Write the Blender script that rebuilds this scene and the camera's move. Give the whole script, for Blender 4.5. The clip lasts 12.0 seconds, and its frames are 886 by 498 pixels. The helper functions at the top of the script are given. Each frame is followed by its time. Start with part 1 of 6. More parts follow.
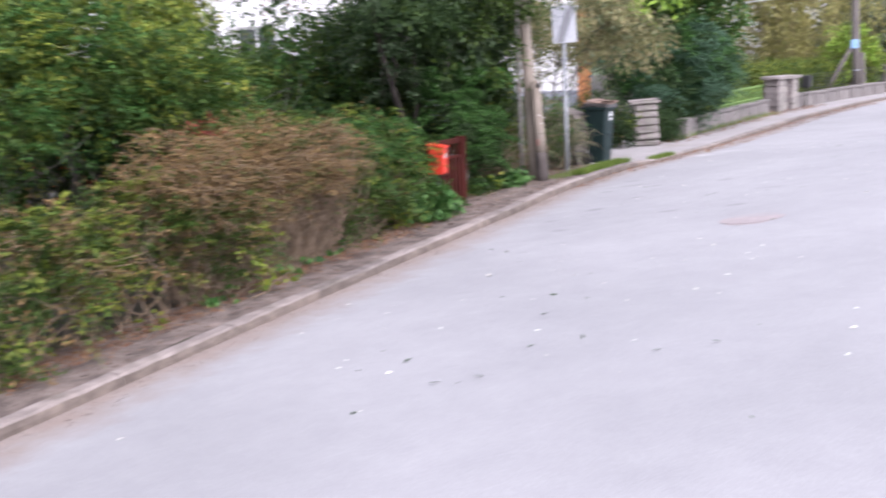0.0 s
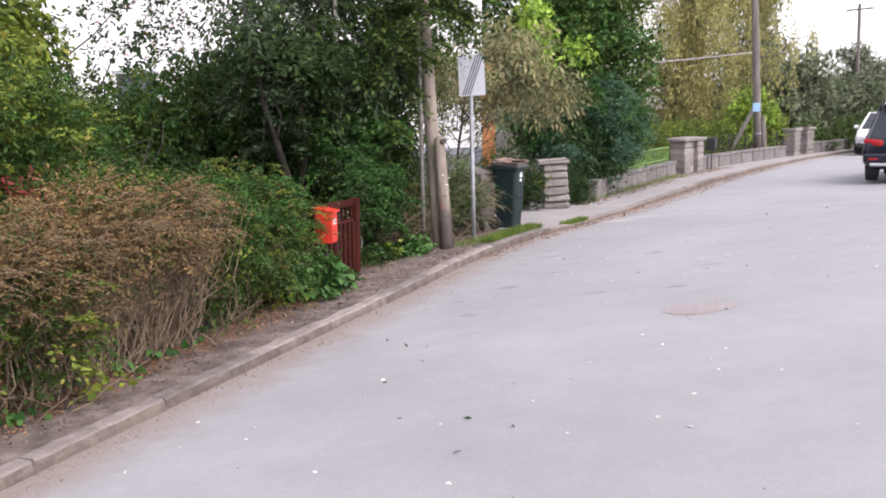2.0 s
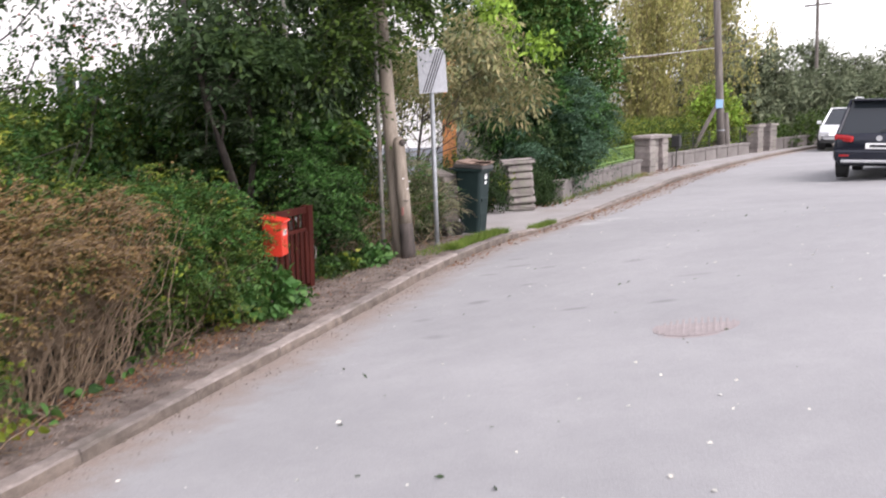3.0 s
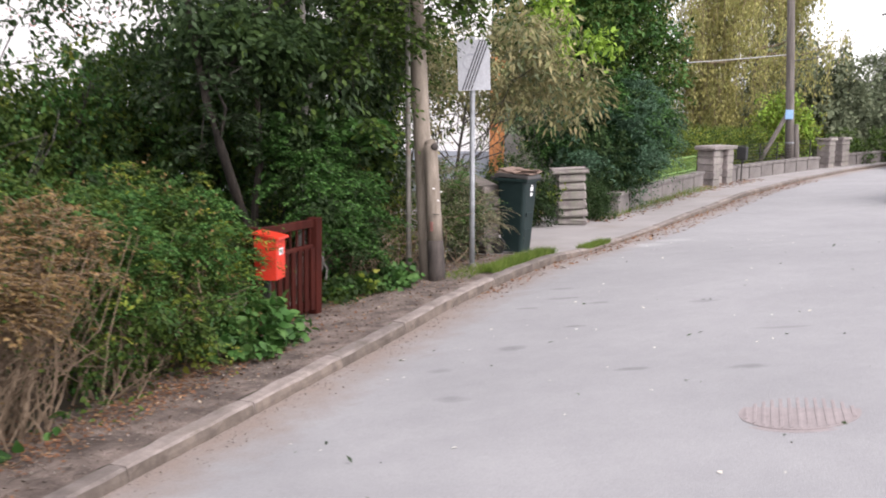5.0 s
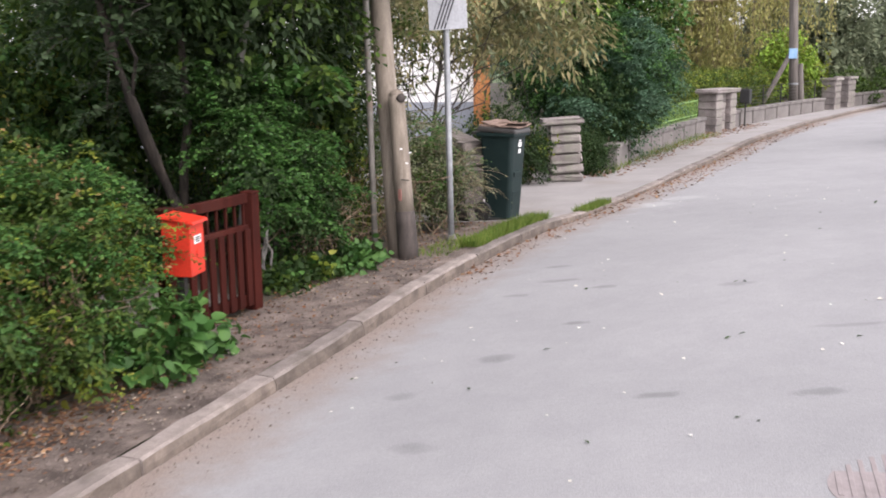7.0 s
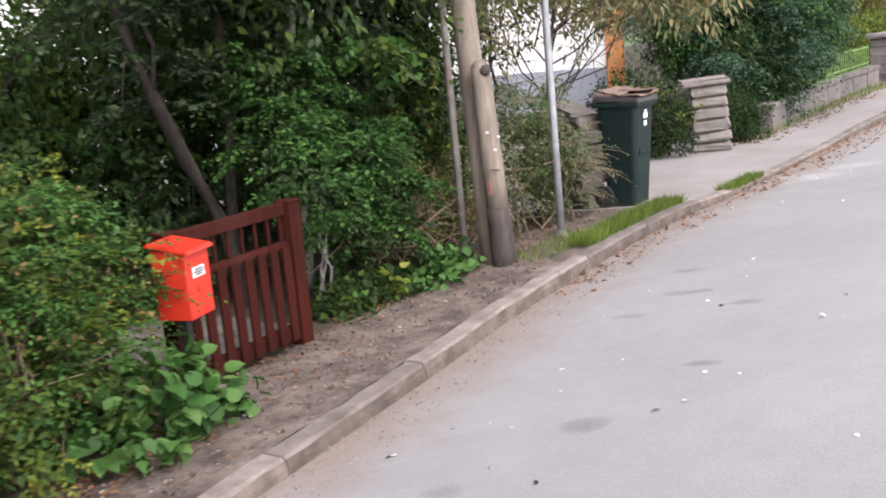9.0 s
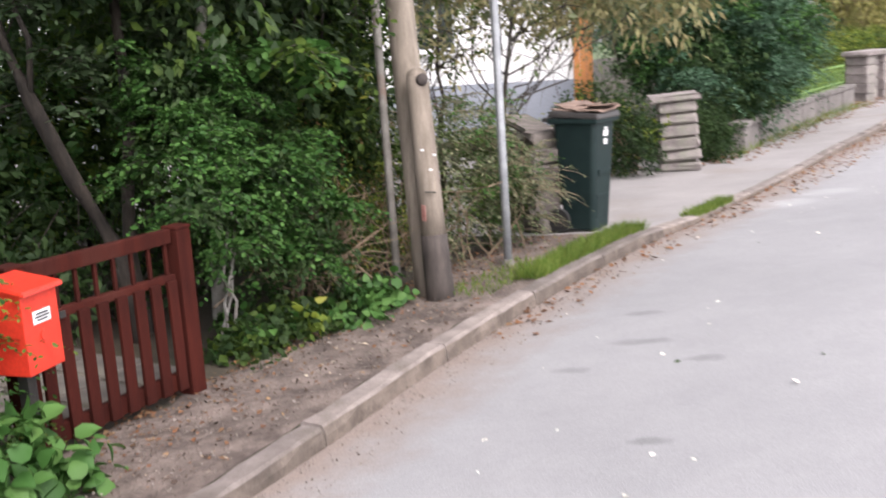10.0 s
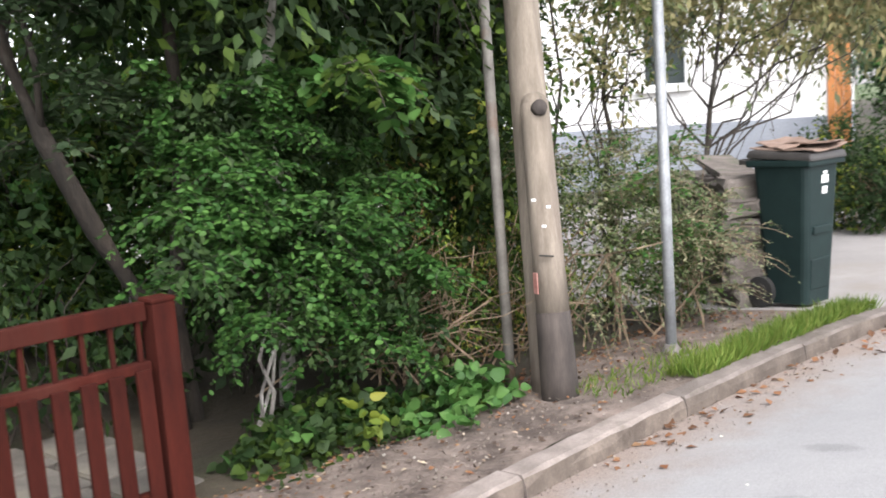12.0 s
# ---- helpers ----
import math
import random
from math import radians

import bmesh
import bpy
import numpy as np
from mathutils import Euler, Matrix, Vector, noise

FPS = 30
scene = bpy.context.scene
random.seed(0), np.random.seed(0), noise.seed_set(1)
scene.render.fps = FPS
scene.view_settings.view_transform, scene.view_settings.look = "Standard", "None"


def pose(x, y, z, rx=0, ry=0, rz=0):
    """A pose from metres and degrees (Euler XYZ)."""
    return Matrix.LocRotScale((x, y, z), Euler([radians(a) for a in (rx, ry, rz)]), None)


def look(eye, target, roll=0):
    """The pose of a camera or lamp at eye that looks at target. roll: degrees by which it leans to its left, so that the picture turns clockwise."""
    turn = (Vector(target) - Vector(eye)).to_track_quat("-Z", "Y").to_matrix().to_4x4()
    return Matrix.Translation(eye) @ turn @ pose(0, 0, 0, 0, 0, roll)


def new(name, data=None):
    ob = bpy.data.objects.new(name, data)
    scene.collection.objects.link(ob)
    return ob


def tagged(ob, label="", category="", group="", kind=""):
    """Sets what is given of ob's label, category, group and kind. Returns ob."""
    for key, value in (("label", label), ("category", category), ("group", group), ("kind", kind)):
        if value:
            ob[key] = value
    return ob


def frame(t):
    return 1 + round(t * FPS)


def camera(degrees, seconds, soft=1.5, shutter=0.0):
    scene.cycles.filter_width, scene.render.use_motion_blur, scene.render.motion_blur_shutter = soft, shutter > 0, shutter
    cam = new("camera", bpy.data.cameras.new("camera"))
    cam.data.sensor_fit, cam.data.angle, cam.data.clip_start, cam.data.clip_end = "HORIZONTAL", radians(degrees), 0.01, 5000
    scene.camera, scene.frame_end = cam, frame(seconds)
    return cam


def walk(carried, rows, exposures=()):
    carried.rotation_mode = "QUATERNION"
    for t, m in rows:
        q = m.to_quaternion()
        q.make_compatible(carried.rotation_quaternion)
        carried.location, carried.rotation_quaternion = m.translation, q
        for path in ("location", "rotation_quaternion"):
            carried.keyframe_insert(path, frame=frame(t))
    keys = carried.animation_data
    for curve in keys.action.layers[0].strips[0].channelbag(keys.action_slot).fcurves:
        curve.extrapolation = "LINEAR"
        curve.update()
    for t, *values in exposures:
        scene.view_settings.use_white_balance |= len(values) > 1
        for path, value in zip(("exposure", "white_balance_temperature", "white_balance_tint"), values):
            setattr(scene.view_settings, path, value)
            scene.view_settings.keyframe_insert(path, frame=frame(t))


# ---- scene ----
cam = camera(48.0, 12.0, soft=1.8, shutter=0.6)
PATH = [
    (0, (4.241, -13.783, 1.743), (3.472, -11.974, 1.374), -1.9),
    (0.2, (4.225, -13.596, 1.772), (3.541, -11.752, 1.407), -1.2),
    (0.5, (4.113, -13.323, 1.784), (3.535, -11.433, 1.478), 0.1),
    (1, (3.93, -12.89, 1.739), (3.308, -11.013, 1.437), 2.8),
    (1.5, (3.799, -12.49, 1.759), (3.194, -10.598, 1.521), 1.8),
    (2, (3.658, -12.126, 1.711), (3.076, -10.231, 1.444), -0.4),
    (2.5, (3.537, -11.67, 1.709), (2.911, -9.791, 1.43), -0.7),
    (3, (3.372, -11.254, 1.701), (2.868, -9.337, 1.432), -0.9),
    (3.2, (3.306, -11.074, 1.728), (2.808, -9.151, 1.499), -0.8),
    (4.8, (3.125, -9.748, 1.673), (2.545, -7.852, 1.409), -0.9),
    (5, (3.092, -9.576, 1.694), (2.492, -7.687, 1.427), 1.0),
    (5.5, (2.996, -9.182, 1.666), (2.428, -7.289, 1.355), 2.3),
    (6, (2.9, -8.767, 1.66), (2.387, -6.856, 1.366), 0.5),
    (6.5, (2.802, -8.353, 1.639), (2.196, -6.484, 1.265), 0.9),
    (6.7, (2.776, -8.169, 1.647), (2.19, -6.292, 1.282), -0.1),
    (8.3, (2.629, -6.886, 1.584), (1.996, -5.023, 1.222), -3.0),
    (8.5, (2.604, -6.739, 1.599), (1.946, -4.887, 1.226), -4.8),
    (9, (2.68, -6.296, 1.576), (1.803, -4.544, 1.173), -4.9),
    (9.5, (2.657, -5.858, 1.54), (1.87, -4.075, 1.09), -3.9),
    (10, (2.585, -5.436, 1.539), (1.755, -3.659, 1.148), -3.4),
    (10.5, (2.542, -4.981, 1.496), (1.561, -3.278, 1.128), -4.2),
    (11, (2.47, -4.567, 1.466), (1.559, -2.816, 1.144), -4.0),
    (11.4, (2.475, -4.267, 1.451), (1.478, -2.554, 1.185), -3.8),
    (11.5, (2.477, -4.192, 1.447), (1.393, -2.529, 1.203), -3.8),
    (11.6, (2.487, -4.1, 1.435), (1.335, -2.485, 1.184), -3.9),
    (12, (2.555, -3.724, 1.374), (1.272, -2.214, 1.105), -4.2),
]
walk(cam, [(t, look(eye, target, roll)) for t, eye, target, roll in PATH],
     [(0, 1.9, 6100, 23), (2, 1.65, 6450, 20), (5.5, 1.6, 6600, 18), (9.5, 1.8, 6600, 18), (12, 2.06, 6500, 12)])


# ---------------- light ----------------
world = bpy.data.worlds.new("overcast_sky")
scene.world = world
world.use_nodes = True
wn, wl = world.node_tree.nodes, world.node_tree.links
sky = wn.new("ShaderNodeTexSky")
sky.sky_type, sky.sun_disc = "NISHITA", False
sky.sun_elevation, sky.sun_rotation = radians(48), radians(120)
sky.air_density, sky.dust_density = 1.0, 2.0
pale = wn.new("ShaderNodeHueSaturation")
pale.inputs["Saturation"].default_value = 0.2
wl.new(sky.outputs[0], pale.inputs["Color"])
wl.new(pale.outputs[0], wn["Background"].inputs[0])
wn["Background"].inputs[1].default_value = 0.15
sun_data = bpy.data.lights.new("sun", "SUN")
sun_data.energy, sun_data.angle, sun_data.color = 0.5, radians(30), (1.0, 0.97, 0.93)
sun = new("sun", sun_data)
sun.matrix_world = look((9, -6, 14), (0, 0, 0))

# ---------------- materials ----------------


def material(name, rough=0.8, metal=0.0):
    m = bpy.data.materials.new(name)
    m.use_nodes = True
    b = m.node_tree.nodes["Principled BSDF"]
    b.inputs["Roughness"].default_value, b.inputs["Metallic"].default_value = rough, metal
    return m, m.node_tree.nodes, m.node_tree.links, b


def ramp(nodes, stops):
    r = nodes.new("ShaderNodeValToRGB")
    while len(r.color_ramp.elements) < len(stops):
        r.color_ramp.elements.new(0.5)
    for e, (p, c) in zip(r.color_ramp.elements, stops):
        e.position, e.color = p, (*c, 1)
    return r


def noise_tex(nodes, links, coord, scale, detail=5, rough=0.6):
    n = nodes.new("ShaderNodeTexNoise")
    n.inputs["Scale"].default_value, n.inputs["Detail"].default_value, n.inputs["Roughness"].default_value = scale, detail, rough
    links.new(coord, n.inputs["Vector"])
    return n


def mix(nodes, links, a, b, factor, kind="MIX"):
    m = nodes.new("ShaderNodeMix")
    m.data_type, m.blend_type = "RGBA", kind
    for socket, v in ((m.inputs[0], factor), (m.inputs[6], a), (m.inputs[7], b)):
        if isinstance(v, (int, float)):
            socket.default_value = v
        elif isinstance(v, tuple):
            socket.default_value = (*v, 1)
        else:
            links.new(v, socket)
    return m.outputs[2]


def bump(nodes, links, height, bsdf, strength, distance):
    b = nodes.new("ShaderNodeBump")
    b.inputs["Strength"].default_value, b.inputs["Distance"].default_value = strength, distance
    links.new(height, b.inputs["Height"])
    links.new(b.outputs[0], bsdf.inputs["Normal"])


def surface(name, dark, light, scale=6.0, fine=60.0, rough=0.85, metal=0.0, relief=0.004, stain=None, stretch=(1, 1, 1), piece=0.0):
    """A surface with a coarse and a fine variation, fine relief, and stains where given."""
    m, n, l, b = material(name, rough, metal)
    tc, mp = n.new("ShaderNodeTexCoord"), n.new("ShaderNodeMapping")
    mp.inputs["Scale"].default_value = stretch
    l.new(tc.outputs["Object"], mp.inputs[0])
    co = mp.outputs[0]
    big, small = noise_tex(n, l, co, scale, 6), noise_tex(n, l, co, fine, 4, 0.7)
    r1 = ramp(n, [(0.3, dark), (0.7, light)])
    l.new(big.outputs[0], r1.inputs[0])
    r2 = ramp(n, [(0.25, (0.72, 0.72, 0.72)), (0.75, (1.2, 1.2, 1.2))])
    l.new(small.outputs[0], r2.inputs[0])
    col = mix(n, l, r1.outputs[0], r2.outputs[0], 0.8, "MULTIPLY")
    if stain:
        s = noise_tex(n, l, co, scale * 0.35, 7, 0.7)
        rs = ramp(n, [(0.52, (0, 0, 0)), (0.66, (1, 1, 1))])
        l.new(s.outputs[0], rs.inputs[0])
        col = mix(n, l, col, stain, rs.outputs[0])
    if piece:
        oi = n.new("ShaderNodeObjectInfo")
        rp = ramp(n, [(0.0, (1 - piece,) * 3), (1.0, (1 + piece,) * 3)])
        l.new(oi.outputs["Random"], rp.inputs[0])
        col = mix(n, l, col, rp.outputs[0], 1.0, "MULTIPLY")
    l.new(col, b.inputs["Base Color"])
    rr = n.new("ShaderNodeMapRange")
    rr.inputs[3].default_value, rr.inputs[4].default_value = max(rough - 0.12, 0.05), min(rough + 0.1, 1)
    l.new(small.outputs[0], rr.inputs[0])
    l.new(rr.outputs[0], b.inputs["Roughness"])
    bump(n, l, small.outputs[0], b, 0.6, relief)
    return m


def leaf_material(name, colours, gloss=0.45, through_light=0.3):
    """Leaves: one colour an island out of a few, some light passing through."""
    m, n, l, b = material(name, gloss + 0.12)
    b.inputs["Specular IOR Level"].default_value = 0.22
    geo = n.new("ShaderNodeNewGeometry")
    r = ramp(n, [(i / max(len(colours) - 1, 1), c) for i, c in enumerate(colours)])
    l.new(geo.outputs["Random Per Island"], r.inputs[0])
    tc = n.new("ShaderNodeTexCoord")
    ns = noise_tex(n, l, tc.outputs["Object"], 1.3, 3)
    rv = ramp(n, [(0.3, (0.65, 0.68, 0.65)), (0.7, (1.3, 1.25, 1.2))])
    l.new(ns.outputs[0], rv.inputs[0])
    col = mix(n, l, r.outputs[0], rv.outputs[0], 1.0, "MULTIPLY")
    l.new(col, b.inputs["Base Color"])
    tr, mx = n.new("ShaderNodeBsdfTranslucent"), n.new("ShaderNodeMixShader")
    l.new(col, tr.inputs["Color"])
    mx.inputs[0].default_value = through_light
    l.new(b.outputs[0], mx.inputs[1])
    l.new(tr.outputs[0], mx.inputs[2])
    l.new(mx.outputs[0], n["Material Output"].inputs[0])
    return m


def road_material():
    m, n, l, b = material("worn_asphalt", 0.85)
    tc = n.new("ShaderNodeTexCoord")
    co = tc.outputs["Object"]
    big, mid, fine = noise_tex(n, l, co, 0.5, 6), noise_tex(n, l, co, 3.5, 6, 0.7), noise_tex(n, l, co, 160, 3, 0.8)
    vor = n.new("ShaderNodeTexVoronoi")
    vor.inputs["Scale"].default_value = 190
    l.new(co, vor.inputs["Vector"])
    r1 = ramp(n, [(0.3, (0.235, 0.233, 0.238)), (0.7, (0.29, 0.287, 0.291))])
    l.new(big.outputs[0], r1.inputs[0])
    r2 = ramp(n, [(0.3, (0.93, 0.93, 0.935)), (0.7, (1.05, 1.05, 1.045))])
    l.new(mid.outputs[0], r2.inputs[0])
    r3 = ramp(n, [(0.2, (0.7, 0.7, 0.7)), (0.8, (1.3, 1.3, 1.3))])
    l.new(vor.outputs["Color"], r3.inputs[0])
    col = mix(n, l, r1.outputs[0], r2.outputs[0], 1.0, "MULTIPLY")
    col = mix(n, l, col, r3.outputs[0], 0.28, "MULTIPLY")
    # old oil drips and damp spots, each with a ragged rim; negative depth lightens
    sep = n.new("ShaderNodeSeparateXYZ")
    wob = n.new("ShaderNodeVectorMath")
    wob.operation = "MULTIPLY_ADD"
    l.new(mid.outputs["Color"], wob.inputs[0])
    wob.inputs[1].default_value = (0.16, 0.16, 0)
    l.new(co, wob.inputs[2])
    l.new(wob.outputs[0], sep.inputs[0])
    for sx, sy, rx, ry, depth in STAINS:
        dx, dy = n.new("ShaderNodeMath"), n.new("ShaderNodeMath")
        for d, out, centre, rad in ((dx, "X", sx + 0.08, rx), (dy, "Y", sy + 0.08, ry)):
            d.operation = "SUBTRACT"
            l.new(sep.outputs[out], d.inputs[0])
            d.inputs[1].default_value = centre
            q = n.new("ShaderNodeMath")
            q.operation = "DIVIDE"
            l.new(d.outputs[0], q.inputs[0])
            q.inputs[1].default_value = rad
            w = n.new("ShaderNodeMath")
            w.operation = "POWER"
            l.new(q.outputs[0], w.inputs[0])
            w.inputs[1].default_value = 2
            if out == "X":
                first = w
        add = n.new("ShaderNodeMath")
        l.new(first.outputs[0], add.inputs[0])
        l.new(w.outputs[0], add.inputs[1])
        rs = ramp(n, [(0.0, (1 - depth * 0.7,) * 3), (0.4, (1 - depth * 0.5,) * 3), (1.0, (1, 1, 1))])
        l.new(add.outputs[0], rs.inputs[0])
        col = mix(n, l, col, rs.outputs[0], 1.0, "MULTIPLY")
    # sand and soil washed along the gutter
    att = n.new("ShaderNodeAttribute")
    att.attribute_name = "from_kerb"
    far = n.new("ShaderNodeMath")
    far.operation = "MULTIPLY_ADD"
    l.new(mid.outputs[0], far.inputs[0])
    far.inputs[1].default_value = 0.7
    l.new(att.outputs["Fac"], far.inputs[2])
    rg = ramp(n, [(0.4, (1, 1, 1)), (0.9, (0, 0, 0))])
    l.new(far.outputs[0], rg.inputs[0])
    dirt = mix(n, l, (0.22, 0.16, 0.125), r3.outputs[0], 0.6, "MULTIPLY")
    half = n.new("ShaderNodeMath")
    half.operation = "MULTIPLY"
    l.new(rg.outputs[0], half.inputs[0])
    half.inputs[1].default_value = 0.75
    col = mix(n, l, col, dirt, half.outputs[0])
    l.new(col, b.inputs["Base Color"])
    bump(n, l, vor.outputs["Distance"], b, 0.5, 0.004)
    return m


STAINS = [(1.77, -1.98, 0.1, 0.05, 0.45), (1.43, -2.67, 0.13, 0.09, 0.4), (1.42, -0.66, 0.2, 0.06, 0.4), (1.19, -1.08, 0.1, 0.06, 0.35),
          (1.8, -1.0, 0.12, 0.05, 0.4), (2.4, -3.42, 0.12, 0.06, 0.45), (3.08, -3.47, 0.14, 0.06, 0.4), (1.4, -4.0, 0.14, 0.08, 0.3),
          (1.1, -3.3, 0.1, 0.07, 0.3), (2.7, -1.2, 0.14, 0.06, 0.3), (3.3, -2.4, 0.22, 0.05, 0.3), (1.3, -0.1, 0.12, 0.05, 0.35),
          # two patches by the driveway, paler than the road
          (1.5, 3.95, 0.5, 0.38, -0.42), (1.95, 4.6, 0.35, 0.3, -0.25)]
ASPHALT = road_material()
PAVING = surface("pavement_asphalt", (0.24, 0.226, 0.22), (0.31, 0.29, 0.283), 1.2, 120, 0.9, relief=0.003, stain=(0.22, 0.195, 0.175))
GRANITE_FACE = surface("dark_kerb_face", (0.085, 0.068, 0.056), (0.18, 0.145, 0.12), 7, 60, 0.92, relief=0.006, stain=(0.07, 0.055, 0.045), piece=0.15)
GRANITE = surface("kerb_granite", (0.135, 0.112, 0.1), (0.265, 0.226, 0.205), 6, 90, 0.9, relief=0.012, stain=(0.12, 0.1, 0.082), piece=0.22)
STONE = surface("grey_pink_stone", (0.17, 0.147, 0.14), (0.3, 0.262, 0.252), 5, 40, 0.9, relief=0.012, stain=(0.2, 0.2, 0.16), piece=0.2)
CONCRETE = surface("weathered_concrete", (0.12, 0.108, 0.1), (0.21, 0.19, 0.18), 3, 50, 0.9, relief=0.006, stain=(0.1, 0.1, 0.075), piece=0.12)
DIRT = surface("trodden_soil", (0.055, 0.04, 0.033), (0.25, 0.198, 0.17), 4.5, 34, 0.95, relief=0.05, stain=(0.06, 0.044, 0.036))
# soil colour kept very dark, so it carries the shade of the gardens
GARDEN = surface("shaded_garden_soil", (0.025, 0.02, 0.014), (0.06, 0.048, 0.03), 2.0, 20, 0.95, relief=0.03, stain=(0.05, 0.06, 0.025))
FIELD = surface("far_grass", (0.05, 0.08, 0.025), (0.09, 0.12, 0.04), 0.3, 6, 0.95, relief=0.03)
BARK = surface("dark_bark", (0.018, 0.015, 0.012), (0.062, 0.048, 0.038), 14, 70, 0.95, relief=0.03, stain=(0.085, 0.08, 0.07), stretch=(1, 1, 0.35))
PALE_BARK = surface("pale_bark", (0.16, 0.14, 0.12), (0.45, 0.43, 0.4), 8, 50, 0.9, relief=0.01, stain=(0.06, 0.05, 0.045), stretch=(1, 1, 0.5))
TWIG = surface("dry_twig", (0.13, 0.09, 0.058), (0.27, 0.2, 0.135), 12, 70, 0.9)
POLE_WOOD = surface("weathered_pole_wood", (0.14, 0.115, 0.09), (0.32, 0.27, 0.22), 3.5, 60, 0.9, relief=0.006, stain=(0.15, 0.12, 0.1), stretch=(4, 4, 0.35))
OLD_POLE = surface("grey_old_pole_wood", (0.085, 0.074, 0.066), (0.185, 0.163, 0.148), 3.5, 50, 0.9, relief=0.006, stain=(0.1, 0.085, 0.075), stretch=(4, 4, 0.35))
TAR = surface("tarred_wood", (0.026, 0.021, 0.019), (0.075, 0.06, 0.052), 6, 50, 0.85, stretch=(3, 3, 0.5))
RED_PAINT = surface("faded_red_paint", (0.026, 0.0056, 0.004), (0.056, 0.0108, 0.0068), 4, 50, 0.85, relief=0.002, stain=(0.05, 0.014, 0.01), stretch=(3, 3, 0.6), piece=0.12)
RED_PAINT.node_tree.nodes["Principled BSDF"].inputs["Specular IOR Level"].default_value = 0.12
BOX_RED = surface("mailbox_red", (0.54, 0.03, 0.016), (0.64, 0.045, 0.022), 5, 60, 0.38, relief=0.0006)
BIN_GREEN = surface("bin_plastic", (0.006, 0.0155, 0.0155), (0.011, 0.025, 0.024), 6, 90, 0.58, relief=0.001)
BIN_GREEN.node_tree.nodes["Principled BSDF"].inputs["Specular IOR Level"].default_value = 0.28
LID_BROWN = surface("bin_lid_plastic", (0.028, 0.026, 0.026), (0.05, 0.045, 0.042), 6, 90, 0.5, relief=0.001)
BLACK = surface("black_rubber", (0.012, 0.012, 0.012), (0.025, 0.025, 0.025), 8, 80, 0.7)
OLD_ZINC = surface("dull_rusty_zinc", (0.1, 0.092, 0.08), (0.21, 0.195, 0.175), 7, 60, 0.7, 0.15, 0.001, stain=(0.16, 0.1, 0.07))
FLAG = surface("pale_flagstone", (0.1, 0.09, 0.078), (0.19, 0.172, 0.15), 4, 60, 0.9, relief=0.004, stain=(0.2, 0.18, 0.14), piece=0.15)
ZINC = surface("galvanised_steel", (0.24, 0.25, 0.265), (0.36, 0.375, 0.39), 8, 60, 0.55, 0.4, 0.001)
SIGN_BACK = surface("sign_face", (0.36, 0.37, 0.4), (0.44, 0.45, 0.48), 3, 40, 0.5, 0.0, 0.0005)
SIGN_BLACK = surface("sign_black", (0.012, 0.012, 0.014), (0.025, 0.025, 0.03), 5, 40, 0.5)
SIGN_GREY = surface("faded_print", (0.28, 0.29, 0.32), (0.36, 0.37, 0.4), 5, 40, 0.5)
WHITE = surface("white_label", (0.72, 0.72, 0.72), (0.85, 0.85, 0.84), 9, 60, 0.5, relief=0.0003)
RENDER = surface("white_house_render", (0.74, 0.73, 0.72), (0.82, 0.81, 0.8), 1.5, 60, 0.9, relief=0.003)
PLINTH = surface("grey_plinth_paint", (0.24, 0.26, 0.3), (0.31, 0.33, 0.37), 1.3, 40, 0.85, relief=0.003)
ORANGE = surface("orange_boards", (0.5, 0.19, 0.06), (0.62, 0.26, 0.09), 4, 30, 0.7, stretch=(4, 4, 0.5))
ROOF = surface("roof_tiles", (0.1, 0.05, 0.04), (0.18, 0.09, 0.07), 3, 30, 0.8)
CARD = surface("wet_cardboard", (0.14, 0.095, 0.075), (0.27, 0.19, 0.15), 5, 50, 0.85, relief=0.002)
RUST = surface("rusty_cast_iron", (0.25, 0.215, 0.212), (0.31, 0.266, 0.262), 8, 60, 0.75, 0.1, 0.003)
IRON = surface("dark_iron", (0.02, 0.02, 0.02), (0.05, 0.045, 0.04), 8, 60, 0.6, 0.4)
NAVY = surface("dark_car_paint", (0.006, 0.008, 0.016), (0.01, 0.012, 0.022), 2, 90, 0.22, 0.0, 0.0001)
SILVER = surface("silver_trim", (0.42, 0.42, 0.43), (0.52, 0.52, 0.53), 4, 90, 0.35, 0.5, 0.0003)
PEARL = surface("white_car_paint", (0.7, 0.71, 0.72), (0.76, 0.77, 0.78), 2, 90, 0.2, 0.0, 0.0001)
TAIL = surface("red_lamp_glass", (0.3, 0.008, 0.01), (0.42, 0.016, 0.016), 6, 60, 0.2)
BLUE = surface("blue_notice", (0.22, 0.4, 0.62), (0.3, 0.48, 0.68), 9, 40, 0.6)
PINK = surface("red_marking", (0.3, 0.12, 0.1), (0.38, 0.2, 0.17), 20, 80, 0.9)


def glass_material(name, tint, rough=0.04):
    m, n, l, b = material(name, rough)
    b.inputs["Base Color"].default_value = (*tint, 1)
    b.inputs["Specular IOR Level"].default_value = 0.5
    return m


CAR_GLASS = glass_material("dark_car_glass", (0.02, 0.025, 0.03))
PANE = glass_material("window_glass", (0.05, 0.06, 0.06))

